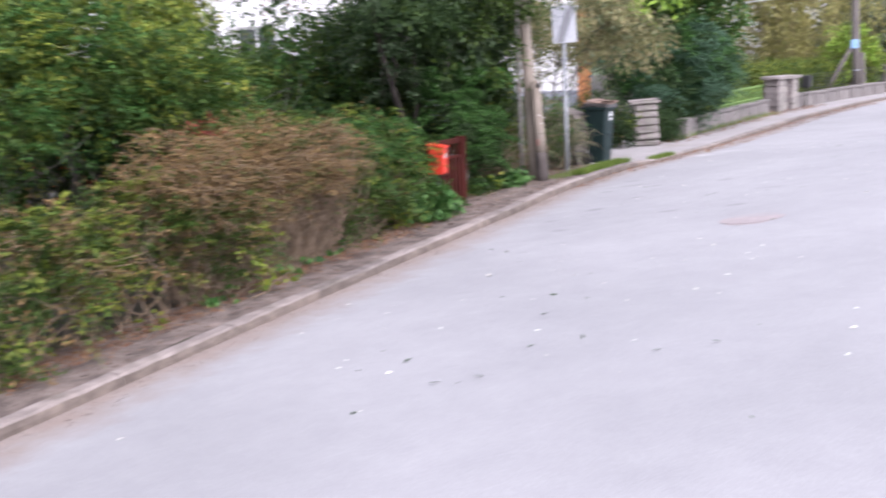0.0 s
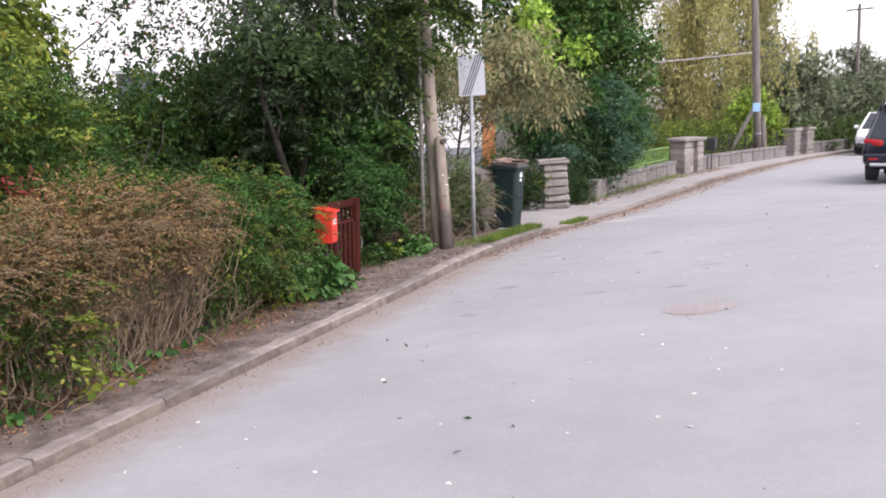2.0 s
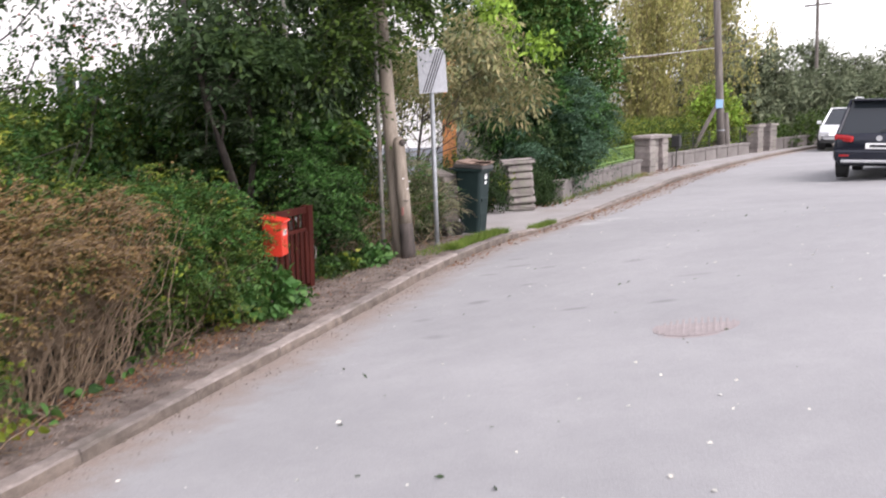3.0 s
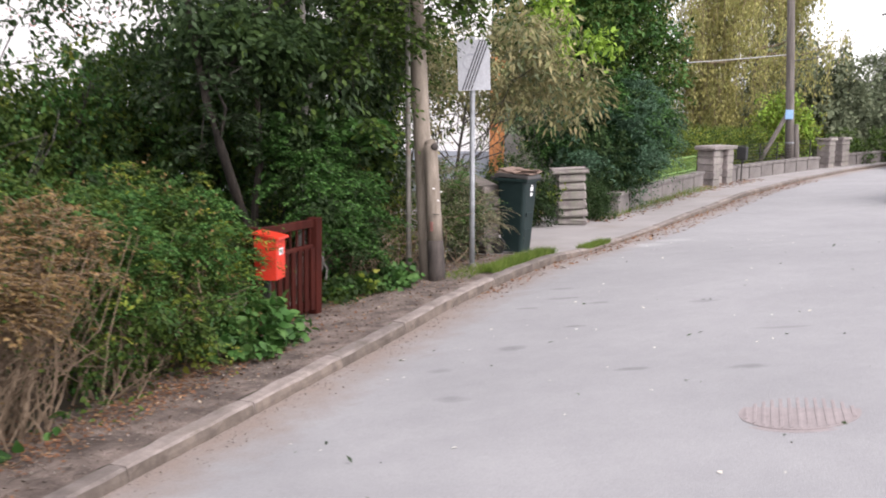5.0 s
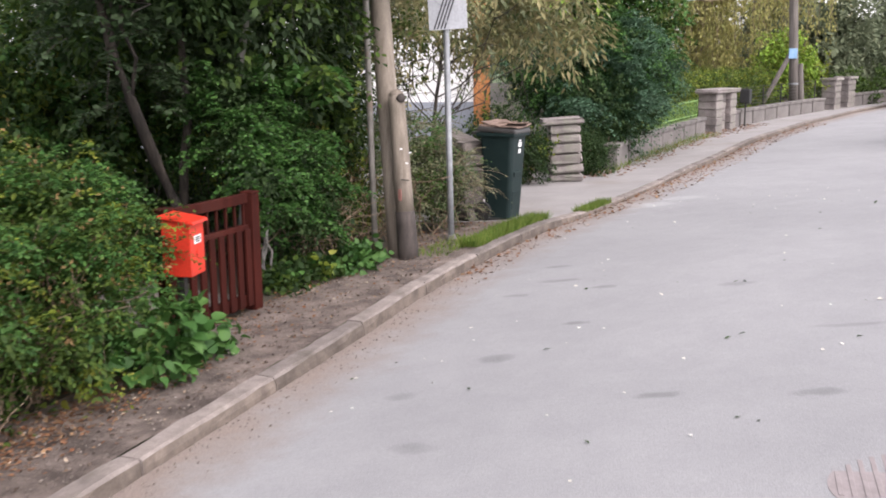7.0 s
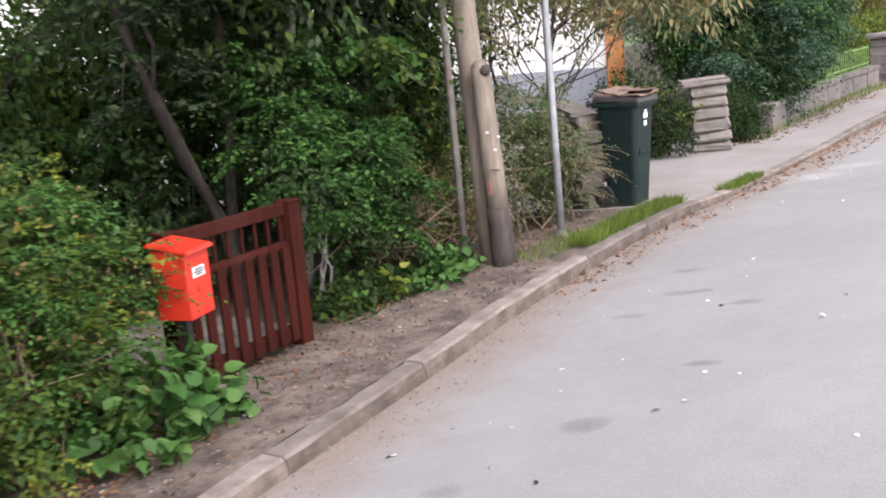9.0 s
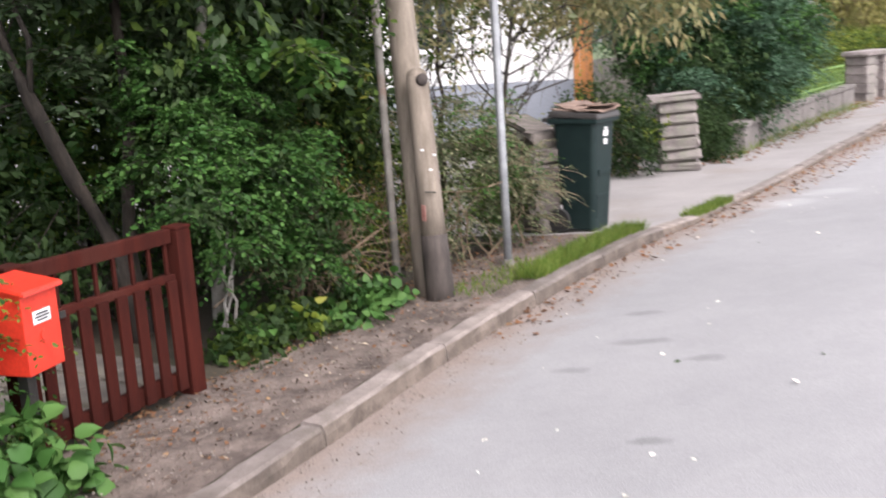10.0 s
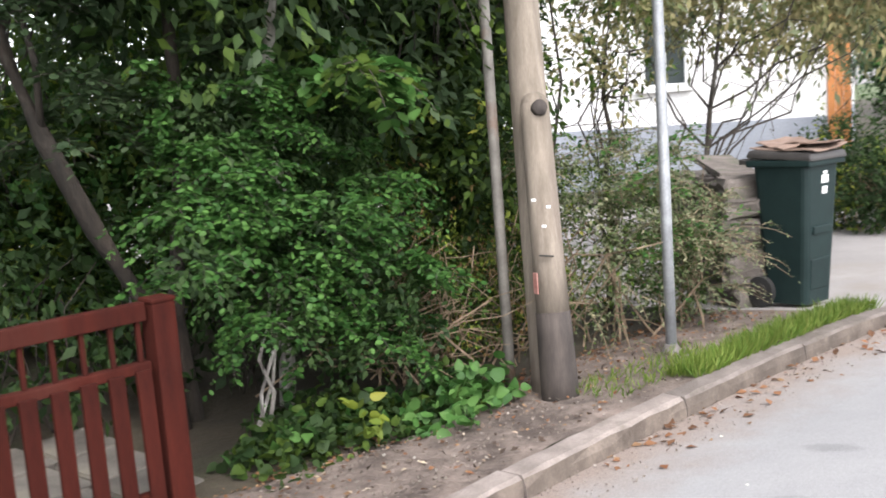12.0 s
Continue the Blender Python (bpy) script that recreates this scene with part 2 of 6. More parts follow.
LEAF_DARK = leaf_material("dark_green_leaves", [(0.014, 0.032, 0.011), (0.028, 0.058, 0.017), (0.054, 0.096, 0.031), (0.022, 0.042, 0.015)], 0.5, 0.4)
LEAF_CROWN = leaf_material("grey_green_crown_leaves", [(0.028, 0.056, 0.024), (0.055, 0.092, 0.042), (0.095, 0.14, 0.075), (0.038, 0.068, 0.028)], 0.48, 0.42)
LEAF_FRESH = leaf_material("fresh_green_leaves", [(0.02, 0.062, 0.014), (0.04, 0.112, 0.024), (0.085, 0.185, 0.045), (0.025, 0.072, 0.018)], 0.45)
LEAF_HEDGE = leaf_material("hedge_leaves", [(0.02, 0.045, 0.0095), (0.042, 0.082, 0.014), (0.082, 0.132, 0.023), (0.027, 0.052, 0.012)], 0.5)
LEAF_YELLOW = leaf_material("yellow_green_leaves", [(0.13, 0.18, 0.026), (0.21, 0.26, 0.034), (0.09, 0.15, 0.03), (0.26, 0.25, 0.045)], 0.5)
LEAF_BROWN = leaf_material("dead_brown_leaves", [(0.115, 0.068, 0.028), (0.18, 0.112, 0.048), (0.25, 0.168, 0.08), (0.095, 0.07, 0.028)], 0.8, 0.2)
LEAF_BIG = leaf_material("broad_green_leaves", [(0.034, 0.1, 0.022), (0.058, 0.145, 0.034), (0.09, 0.185, 0.05), (0.028, 0.085, 0.02)], 0.42, 0.25)
LEAF_LIME = leaf_material("lime_green_leaves", [(0.22, 0.36, 0.045), (0.3, 0.44, 0.07), (0.17, 0.3, 0.045)], 0.5)
LEAF_BLUE = leaf_material("blue_green_needles", [(0.012, 0.042, 0.016), (0.022, 0.068, 0.028), (0.07, 0.15, 0.08), (0.01, 0.03, 0.013)], 0.45)
LEAF_PALE = leaf_material("pale_grey_green_leaves", [(0.18, 0.18, 0.08), (0.28, 0.25, 0.13), (0.11, 0.14, 0.05), (0.32, 0.27, 0.15)], 0.5)
# lighter evergreen leaves, for shrub tops that look lit
LEAF_LIT_TIPS = leaf_material("lit_evergreen_tips", [(0.03, 0.075, 0.036), (0.06, 0.13, 0.075), (0.12, 0.2, 0.135), (0.022, 0.055, 0.028)], 0.4)
LEAF_GREY = leaf_material("grey_green_small_leaves", [(0.11, 0.14, 0.075), (0.19, 0.21, 0.125), (0.075, 0.11, 0.045), (0.27, 0.27, 0.17)], 0.5)
LEAF_WILLOW = leaf_material("olive_hanging_leaves", [(0.3, 0.29, 0.11), (0.4, 0.38, 0.15), (0.25, 0.27, 0.1)], 0.6, 0.4)
# conifer green lightened, distance haze mixed into the leaf colour
LEAF_FAR = leaf_material("hazed_conifer_green", [(0.09, 0.115, 0.07), (0.135, 0.16, 0.1), (0.17, 0.195, 0.125)], 0.7)
LEAF_LITTER = leaf_material("fallen_leaves", [(0.15, 0.064, 0.034), (0.24, 0.12, 0.064), (0.085, 0.045, 0.028), (0.33, 0.21, 0.12)], 0.8, 0.1)
GRASS = leaf_material("grass_blades", [(0.08, 0.15, 0.024), (0.13, 0.2, 0.036), (0.19, 0.23, 0.06)], 0.55)
GRAVEL = leaf_material("grit", [(0.2, 0.175, 0.155), (0.13, 0.105, 0.09), (0.29, 0.26, 0.24)], 0.9, 0.0)
SOIL_BITS = leaf_material("soil_crumbs", [(0.05, 0.036, 0.03), (0.09, 0.068, 0.056), (0.13, 0.1, 0.085)], 0.9, 0.0)
DRY_BITS = leaf_material("pale_dry_scraps", [(0.42, 0.34, 0.26), (0.3, 0.22, 0.16), (0.5, 0.44, 0.36)], 0.9, 0.0)
CHIPS = leaf_material("pale_chips", [(0.7, 0.68, 0.65), (0.6, 0.56, 0.5), (0.75, 0.74, 0.72)], 0.9, 0.0)
BERRY = leaf_material("red_berries", [(0.5, 0.03, 0.015), (0.42, 0.06, 0.02)], 0.4, 0.0)

# ---------------- building helpers ----------------


def thing(name, m=None, label="", category="", group="", kind=""):
    ob = new(name)
    ob.empty_display_size = 0.1
    if m is not None:
        ob.matrix_world = m
    return tagged(ob, label, category, group, kind)


def part(name, bm, mat, parent=None, label="", smooth=False):
    me = bpy.data.meshes.new(name)
    if isinstance(bm, bmesh.types.BMesh):
        bm.to_mesh(me)
        bm.free()
    else:
        verts, faces = bm
        me.from_pydata([tuple(v) for v in verts], [], [tuple(f) for f in faces])
    me.materials.append(mat)
    if smooth:
        me.shade_smooth()
    ob = new(name, me)
    if parent is not None:
        ob.parent = parent
    return tagged(ob, label)


def share(name, ob, m, parent):
    """Another object on the mesh of ob."""
    o = new(name, ob.data)
    o.parent, o.matrix_local = parent, m
    return o


def box(bm, size, at=(0, 0, 0), turn=(0, 0, 0), bevel=0.0, taper=1.0):
    geo = bmesh.ops.create_cube(bm, size=1.0)
    vs = geo["verts"]
    for v in vs:
        k = taper if v.co.z > 0 else 1.0
        v.co = Vector((v.co.x * size[0] * k, v.co.y * size[1] * k, v.co.z * size[2]))
    if bevel:
        es = list({e for v in vs for e in v.link_edges})
        out = bmesh.ops.bevel(bm, geom=es, offset=bevel, segments=2, profile=0.6, affect="EDGES")
        vs = list({v for f in out["faces"] for v in f.verts} | {v for v in vs if v.is_valid})
    bmesh.ops.transform(bm, matrix=pose(*at, *turn), verts=vs)
    return vs


def cyl(bm, r0, r1, h, at=(0, 0, 0), turn=(0, 0, 0), seg=16, bevel=0.0):
    vs = bmesh.ops.create_cone(bm, cap_ends=True, segments=seg, radius1=r0, radius2=r1, depth=h)["verts"]
    bmesh.ops.transform(bm, matrix=pose(*at, *turn), verts=vs)
    return vs


def tubes(paths, seg=7):
    """Tapered tubes along paths of points: (points, first radius, last radius)."""
    verts, faces = [], []
    for pts, r0, r1 in paths:
        pts = [Vector(p) for p in pts]
        start = len(verts)
        for i, p in enumerate(pts):
            d = (pts[min(i + 1, len(pts) - 1)] - pts[max(i - 1, 0)]).normalized()
            a = d.orthogonal().normalized() if abs(d.z) > 0.95 else d.cross(Vector((0, 0, 1))).normalized()
            b = d.cross(a)
            r = r0 + (r1 - r0) * i / (len(pts) - 1)
            for k in range(seg):
                t = 2 * math.pi * k / seg
                verts.append(p + r * (math.cos(t) * a + math.sin(t) * b))
        for i in range(len(pts) - 1):
            for k in range(seg):
                q, w = start + i * seg, (k + 1) % seg
                faces.append((q + k, q + w, q + seg + w, q + seg + k))
        faces.append(tuple(range(start, start + seg))[::-1])
        faces.append(tuple(range(len(verts) - seg, len(verts))))
    return verts, faces


def bent(a, b, rng, wob=0.06, n=6):
    a, b = Vector(a), Vector(b)
    size = (b - a).length
    return [a.lerp(b, i / n) + Vector(rng.normal(0, wob * size, 3)) * (0 if i in (0, n) else 0.5) for i in range(n + 1)]


def unit(v):
    return v / np.maximum(np.linalg.norm(v, axis=-1, keepdims=True), 1e-9)


def leaf_mesh(name, at, along, normal, length, width, mat, parent, label="", broad=False, shape_of="pointed"):
    """Folded leaves: places, directions, normals, lengths and widths, as arrays."""
    n = len(at)
    along = unit(along)
    side = unit(np.cross(along, normal))
    nor = np.cross(side, along)
    L, W = length[:, None], width[:, None]
    if broad:
        shape = [(0, 0, 0), (0.12, 0.42, 0.1), (0.45, 0.5, 0.16), (0.78, 0.25, 0.08), (1, 0, -0.14), (0.78, -0.25, 0.08), (0.45, -0.5, 0.16), (0.12, -0.42, 0.1), (0.5, 0, 0.02)]
        tris = [(0, 8, 1), (1, 8, 2), (2, 8, 3), (3, 8, 4), (4, 8, 5), (5, 8, 6), (6, 8, 7), (7, 8, 0)]
    elif shape_of == "oval":
        shape = [(0, 0, 0), (0.32, 0.42, 0.1), (0.72, 0.44, 0.1), (1, 0, -0.06), (0.72, -0.44, 0.1), (0.32, -0.42, 0.1)]
        tris = [(0, 3, 2), (0, 2, 1), (0, 4, 3), (0, 5, 4)]
    else:
        shape = [(0, 0, 0), (0.42, 0.5, 0.14), (1, 0, -0.05), (0.42, -0.5, 0.14)]
        tris = [(0, 2, 1), (0, 3, 2)]
    verts = np.stack([at + L * u * along + W * (v * side + w * nor) for u, v, w in shape], 1).reshape(-1, 3)
    faces = (np.arange(n)[:, None, None] * len(shape) + np.array(tris)[None]).reshape(-1, 3)
    me = bpy.data.meshes.new(name)
    me.vertices.add(len(verts))
    me.vertices.foreach_set("co", verts.astype(np.float32).ravel())
    me.loops.add(faces.size)
    me.loops.foreach_set("vertex_index", faces.astype(np.int32).ravel())
    me.polygons.add(len(faces))
    me.polygons.foreach_set("loop_start", np.arange(0, faces.size, 3, dtype=np.int32))
    me.update(calc_edges=True)
    me.materials.append(mat)
    ob = new(name, me)
    if parent is not None:
        ob.parent = parent
    return tagged(ob, label)


def crown(name, blobs, count, size, mat, parent, seed, label="", per=9, twig=0.2, shell=0.45, aspect=0.5, droop=0.25, lump=0.25, broad=False, spread=1.0, spray=False):
    """Leaves on many short twigs through lumpy blobs (x, y, z, rx, ry, rz), densest near their skin."""
    rng = np.random.default_rng(seed)
    B = np.array(blobs, float)
    share_of = (B[:, 3] * B[:, 4] + B[:, 4] * B[:, 5] + B[:, 3] * B[:, 5])
    n = max(count // per, 1)
    pick = rng.choice(len(B), n, p=share_of / share_of.sum())
    d = unit(rng.normal(size=(n, 3)))
    # lumps: a few bumps a blob
    lobes = unit(rng.normal(size=(len(B), 9, 3)))
    bumps = np.einsum("nk,nlk->nl", d, lobes[pick]).max(1)
    r = (shell + (1 - shell) * rng.random(n) ** 0.6) * (1 - lump + lump * 1.6 * np.clip(bumps, 0, 1) ** 3) * rng.normal(1, 0.06, n)
    root = B[pick, :3] + d * r[:, None] * B[pick, 3:]
    if spray:
        # flat sprays: leaves fan out round each twig end, tops to the light
        up = unit(d * 0.45 + np.array((0, 0, 0.75)) + rng.normal(0, 0.3, (n, 3)))
        e1 = unit(np.cross(up, rng.normal(size=(n, 3))))
        e2 = np.cross(up, e1)
        ang, rad = rng.uniform(0, 2 * np.pi, (n, per)), np.sqrt(rng.random((n, per)))
        big = twig * rng.uniform(0.55, 1.25, (n, 1))
        out = np.cos(ang)[..., None] * e1[:, None] + 0.6 * np.sin(ang)[..., None] * e2[:, None]
        at = root[:, None] + out * (rad * big)[..., None] - np.array((0, 0, 1)) * (0.5 * rad**2 * big)[..., None] + rng.normal(0, size * 0.3, (n, per, 3))
        along = out + rng.normal(0, 0.35, (n, per, 3)) - np.array((0, 0, droop))
        nor = up[:, None] + rng.normal(0, 0.3, (n, per, 3))
        k = size * rng.uniform(0.6, 1.3, n * per)
        return leaf_mesh(name, at.reshape(-1, 3), along.reshape(-1, 3), nor.reshape(-1, 3), k, k * aspect * rng.uniform(0.8, 1.2, n * per), mat, parent, label, broad)
    way = unit(d * 0.7 + rng.normal(0, 0.55, (n, 3)) + (0, 0, 0.15))
    s = rng.random((n, per))
    at = root[:, None] + way[:, None] * (s * twig)[..., None] + rng.normal(0, size * 0.35 * spread, (n, per, 3))
    along = way[:, None] * 0.5 + rng.normal(0, 0.6, (n, per, 3)) - np.array((0, 0, droop))
    nor = rng.normal(0, 0.45, (n, per, 3)) + d[:, None] * 0.5 + np.array((0, 0, 0.7))
    k = size * rng.uniform(0.6, 1.3, n * per)
    return leaf_mesh(name, at.reshape(-1, 3), along.reshape(-1, 3), nor.reshape(-1, 3), k, k * aspect * rng.uniform(0.8, 1.2, n * per), mat, parent, label, broad)


def stems(foot, top, count, radius, seed, wob=0.08, thick=(0.008, 0.003), seg=5, fork=True):
    """Bush stems from a strip on the ground to a strip above: (x0, y0, x1, y1, z)."""
    rng = np.random.default_rng(seed)
    out = []
    for _ in range(count):
        u = rng.random()
        a = Vector((foot[0] + (foot[2] - foot[0]) * u, foot[1] + (foot[3] - foot[1]) * u, foot[4])) + Vector((*rng.normal(0, radius, 2), 0))
        v = min(max(u + rng.normal(0, 0.12), 0), 1)
        b = Vector((top[0] + (top[2] - top[0]) * v, top[1] + (top[3] - top[1]) * v, top[4] * rng.uniform(0.75, 1.05))) + Vector((*rng.normal(0, radius * 1.5, 2), 0))
        p = bent(a, b, rng, wob, 5)
        out.append((p, thick[0], thick[1]))
        if fork:
            for i in (2, 3):
                q = p[i] + Vector(rng.normal(0, 0.18, 3)) + Vector((0, 0, 0.2))
                out.append((bent(p[i], q, rng, 0.1, 3), thick[1] * 1.2, thick[1] * 0.6))
    return tubes(out, seg)


def shoots(name, blobs, count, length, size, mat, parent, seed, label="", tufts=9, gather=0.3, rise=0.5, sag=0.6, pairs=9, aspect=0.55, twig_mat=None, twig_r=0.003, reach=0.6):
    """Arching leafy shoots that grow in tufts out of blobs, each with two side shoots and leaves along both sides."""
    rng = np.random.default_rng(seed)
    B = np.array(blobs, float)
    weight = B[:, 3] * B[:, 4] + B[:, 4] * B[:, 5] + B[:, 3] * B[:, 5]
    pick = rng.choice(len(B), count, p=weight / weight.sum())
    tuft = rng.normal(size=(len(B), tufts, 3))
    tuft[..., 2] = np.abs(tuft[..., 2]) - 0.35
    d = unit(unit(tuft)[pick, rng.integers(0, tufts, count)] + rng.normal(0, gather, (count, 3)))
    root = B[pick, :3] + d * reach * B[pick, 3:]
    way = unit(d * (1, 1, 0.4) + (0, 0, rise) + rng.normal(0, 0.22, (count, 3)))
    ln = length * rng.uniform(0.55, 1.3, count)
    down, up = np.array((0, 0, -1.0)), np.array((0, 0, 1.0))
    roots, ways, lens = [root], [way], [ln]
    for k, sign in ((0.3, 1), (0.55, -1)):
        side = unit(np.cross(way + 2 * sag * k * down, up)) * sign
        roots.append(root + way * (ln * k)[:, None] + down * (sag * ln * k * k)[:, None])
        ways.append(unit(way * 0.7 + side * rng.uniform(0.5, 1.0, (count, 1)) + rng.normal(0, 0.15, (count, 3))))
        lens.append(ln * rng.uniform(0.4, 0.65, count))
    root, way, ln = np.concatenate(roots), np.concatenate(ways), np.concatenate(lens)
    n, m = len(root), 2 * pairs
    k = np.linspace(0.12, 1, m)[None] * np.ones((n, 1))
    at = root[:, None] + way[:, None] * (ln[:, None] * k)[..., None] + down * (sag * ln[:, None] * k * k)[..., None]
    tang = unit(way[:, None] + down * (2 * sag * k)[..., None])
    side = unit(np.cross(tang, up)) * np.where(np.arange(m) % 2, 1.0, -1.0)[None, :, None]
    along = unit(tang * 0.6 + side * 0.9 + rng.normal(0, 0.3, (n, m, 3)))
    nor = up + rng.normal(0, 0.38, (n, m, 3))
    big = size * rng.uniform(0.65, 1.3, (n, m)) * (1.1 - 0.45 * k)
    keep = rng.random((n, m)) < 0.9
    if twig_mat is not None:
        tagged(part("twigwork", tubes([(at[i, ::max(m // 4, 1)], twig_r, twig_r * 0.4) for i in range(n)], 3), twig_mat, parent), kind="stuff")
    big = big[keep]
    return leaf_mesh(name, at[keep] + rng.normal(0, size * 0.12, at[keep].shape), along[keep], nor[keep], big, big * aspect, mat, parent, label, shape_of="oval")


# ---------------- the lie of the land ----------------
KERB = [(-60, -5.5), (-30, -1.9), (-20, -0.9), (-14, -0.4), (-10, -0.12), (-8, 0.0), (-6, 0.13), (-4, 0.27), (-2, 0.38), (-1, 0.42), (0, 0.52), (1, 0.63), (2, 0.79), (3.2, 1.02),
        (5, 1.33), (8, 1.75), (10.5, 2.2), (14.2, 2.79), (16.3, 3.27), (20, 4.2), (22.3, 4.95), (25, 5.8), (30, 8.0), (36, 11.5), (45, 18.0), (60, 31.0)]


def smooth(a, b, v):
    u = min(max((v - a) / (b - a), 0), 1)
    return u * u * (3 - 2 * u)


def kerb_x(y):
    """The kerb's road-side edge, a smooth line through its marks."""
    for i in range(len(KERB) - 1):
        (y0, x0), (y1, x1) = KERB[i], KERB[i + 1]
        if y <= y1:
            ym, xm = KERB[max(i - 1, 0)]
            yp, xp = KERB[min(i + 2, len(KERB) - 1)]
            t, h = (y - y0) / (y1 - y0), y1 - y0
            m0 = (x1 - xm) / (y1 - ym) * h
            m1 = (xp - x0) / (yp - y0) * h
            return (2 * t**3 - 3 * t**2 + 1) * x0 + (t**3 - 2 * t**2 + t) * m0 + (-2 * t**3 + 3 * t**2) * x1 + (t**3 - t**2) * m1
    return KERB[-1][1]


def road_z(x, y):
    gutter = (0.03 - 0.015 * smooth(-4, -1.5, y)) * (1 - smooth(0, 0.8, x - kerb_x(y))) * (1 - smooth(1.8, 3.4, y))
    return gutter - 0.142 + 0.012 * max(min(y, 0), -16) - 0.03 * smooth(0, 9, y) + (0.05 + 0.085 * (1 - smooth(-1, 9, y))) * x


def kerb_h(y):
    return 0.08 + 0.015 * smooth(-4, -1.5, y) - 0.045 * smooth(1.8, 3.4, y) + 0.03 * smooth(7, 9, y)


def verge_z(x, y):
    """The ground behind the kerb: flush with its top, rising a little into the gardens."""
    k = kerb_x(y) - 0.13
    back = max(k - x, 0)
    return road_z(kerb_x(y), y) + kerb_h(y) - 0.012 - 0.065 * min(back, 1.3) + 0.06 * smooth(1.5, 6, back)


def rows(lo, hi, step, far_step):
    ys, y = [], lo
    while y < hi:
        ys.append(y)
        y += step if -14 < y < 12 else far_step
    return ys + [hi]


def sheet(name, ys, us, place, mat, parent=None, label="", category="", kind="structure", rough=0.0):
    verts, faces = [], []
    for y in ys:
        for u in us:
            x, z = place(u, y)
            z += rough * (noise.noise((x * 3, y * 3, 0)) + 0.6 * noise.noise((x * 9, y * 9, 4)))
            verts.append((x, y, z))
    w = len(us)
    for i in range(len(ys) - 1):
        for j in range(w - 1):
            a = i * w + j
            faces.append((a, a + 1, a + w + 1, a + w))
    ob = part(name, (verts, faces), mat, parent, smooth=True)
    return tagged(ob, label, category, "", kind)


ROAD_W = 7.4
street = sheet("road", rows(-60, 60, 0.25, 1.0), [0, 0.15, 0.4, 1, 2, 3, 4, 5, 6, ROAD_W], lambda u, y: (kerb_x(y) + u, road_z(min(kerb_x(y) + u, 9), y)), ASPHALT,
      None, "worn pale grey asphalt street with oil spots", "road")
attr = street.data.attributes.new("from_kerb", "FLOAT", "POINT")
attr.data.foreach_set("value", [min(max(v.co.x - kerb_x(v.co.y), 0), 2) for v in street.data.vertices])
US = [0, 0.1, 0.2, 0.3, 0.4, 0.5, 0.65, 0.8, 1.0, 1.3, 1.7, 2.3, 3.2, 4.5, 7, 12, 25]
sheet("ground", rows(-60, 2.3, 0.12, 1.0), US, lambda u, y: (kerb_x(y) - 0.13 - u, verge_z(kerb_x(y) - 0.13 - u, y)), DIRT,
      None, "trodden bare soil verge beside the kerb", "ground", rough=0.014)
sheet("pavement", rows(2.3, 60, 0.25, 1.0), [0, 0.4, 0.8, 1.2, 1.6, 2.2, 3.2, 5, 9, 25], lambda u, y: (kerb_x(y) - 0.13 - u, verge_z(kerb_x(y) - 0.13 - u, y)), PAVING,
      None, "grey asphalt pavement and driveway entrance", "pavement", rough=0.003)
sheet("far_verge", rows(-60, 60, 1.0, 2.0), [0, 1.5, 4, 10, 30, 60], lambda u, y: (kerb_x(y) + ROAD_W + 0.02 + u, road_z(9, y) + 0.12 + 0.01 * u), FIELD,
      None, "grass verge along the far side of the street", "verge")
bm = bmesh.new()
bmesh.ops.create_grid(bm, x_segments=2, y_segments=2, size=1500)
bmesh.ops.translate(bm, vec=(0, 0, -0.75), verts=bm.verts)
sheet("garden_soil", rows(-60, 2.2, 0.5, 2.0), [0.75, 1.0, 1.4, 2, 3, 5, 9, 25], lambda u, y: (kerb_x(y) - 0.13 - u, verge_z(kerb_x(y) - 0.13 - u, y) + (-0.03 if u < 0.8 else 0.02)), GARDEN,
      None, "garden soil darkened for the shade under the shrubs", "ground", rough=0.012)
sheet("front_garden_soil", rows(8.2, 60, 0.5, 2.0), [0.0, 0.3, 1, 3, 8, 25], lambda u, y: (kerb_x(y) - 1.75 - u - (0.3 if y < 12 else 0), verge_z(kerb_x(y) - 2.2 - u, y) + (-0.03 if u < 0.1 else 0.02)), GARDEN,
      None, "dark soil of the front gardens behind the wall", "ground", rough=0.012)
tagged(part("far_ground", bm, FIELD), "level grassland reaching the horizon", "ground", "", "structure")

# ---------------- street furniture ----------------


def rough_block(size, seed, bevel=0.02, jitter=0.012):
    rng = random.Random(seed)
    bm = bmesh.new()
    box(bm, size, bevel=bevel)
    for v in bm.verts:
        v.co += Vector([rng.uniform(-jitter, jitter) for _ in range(3)])
    return bm




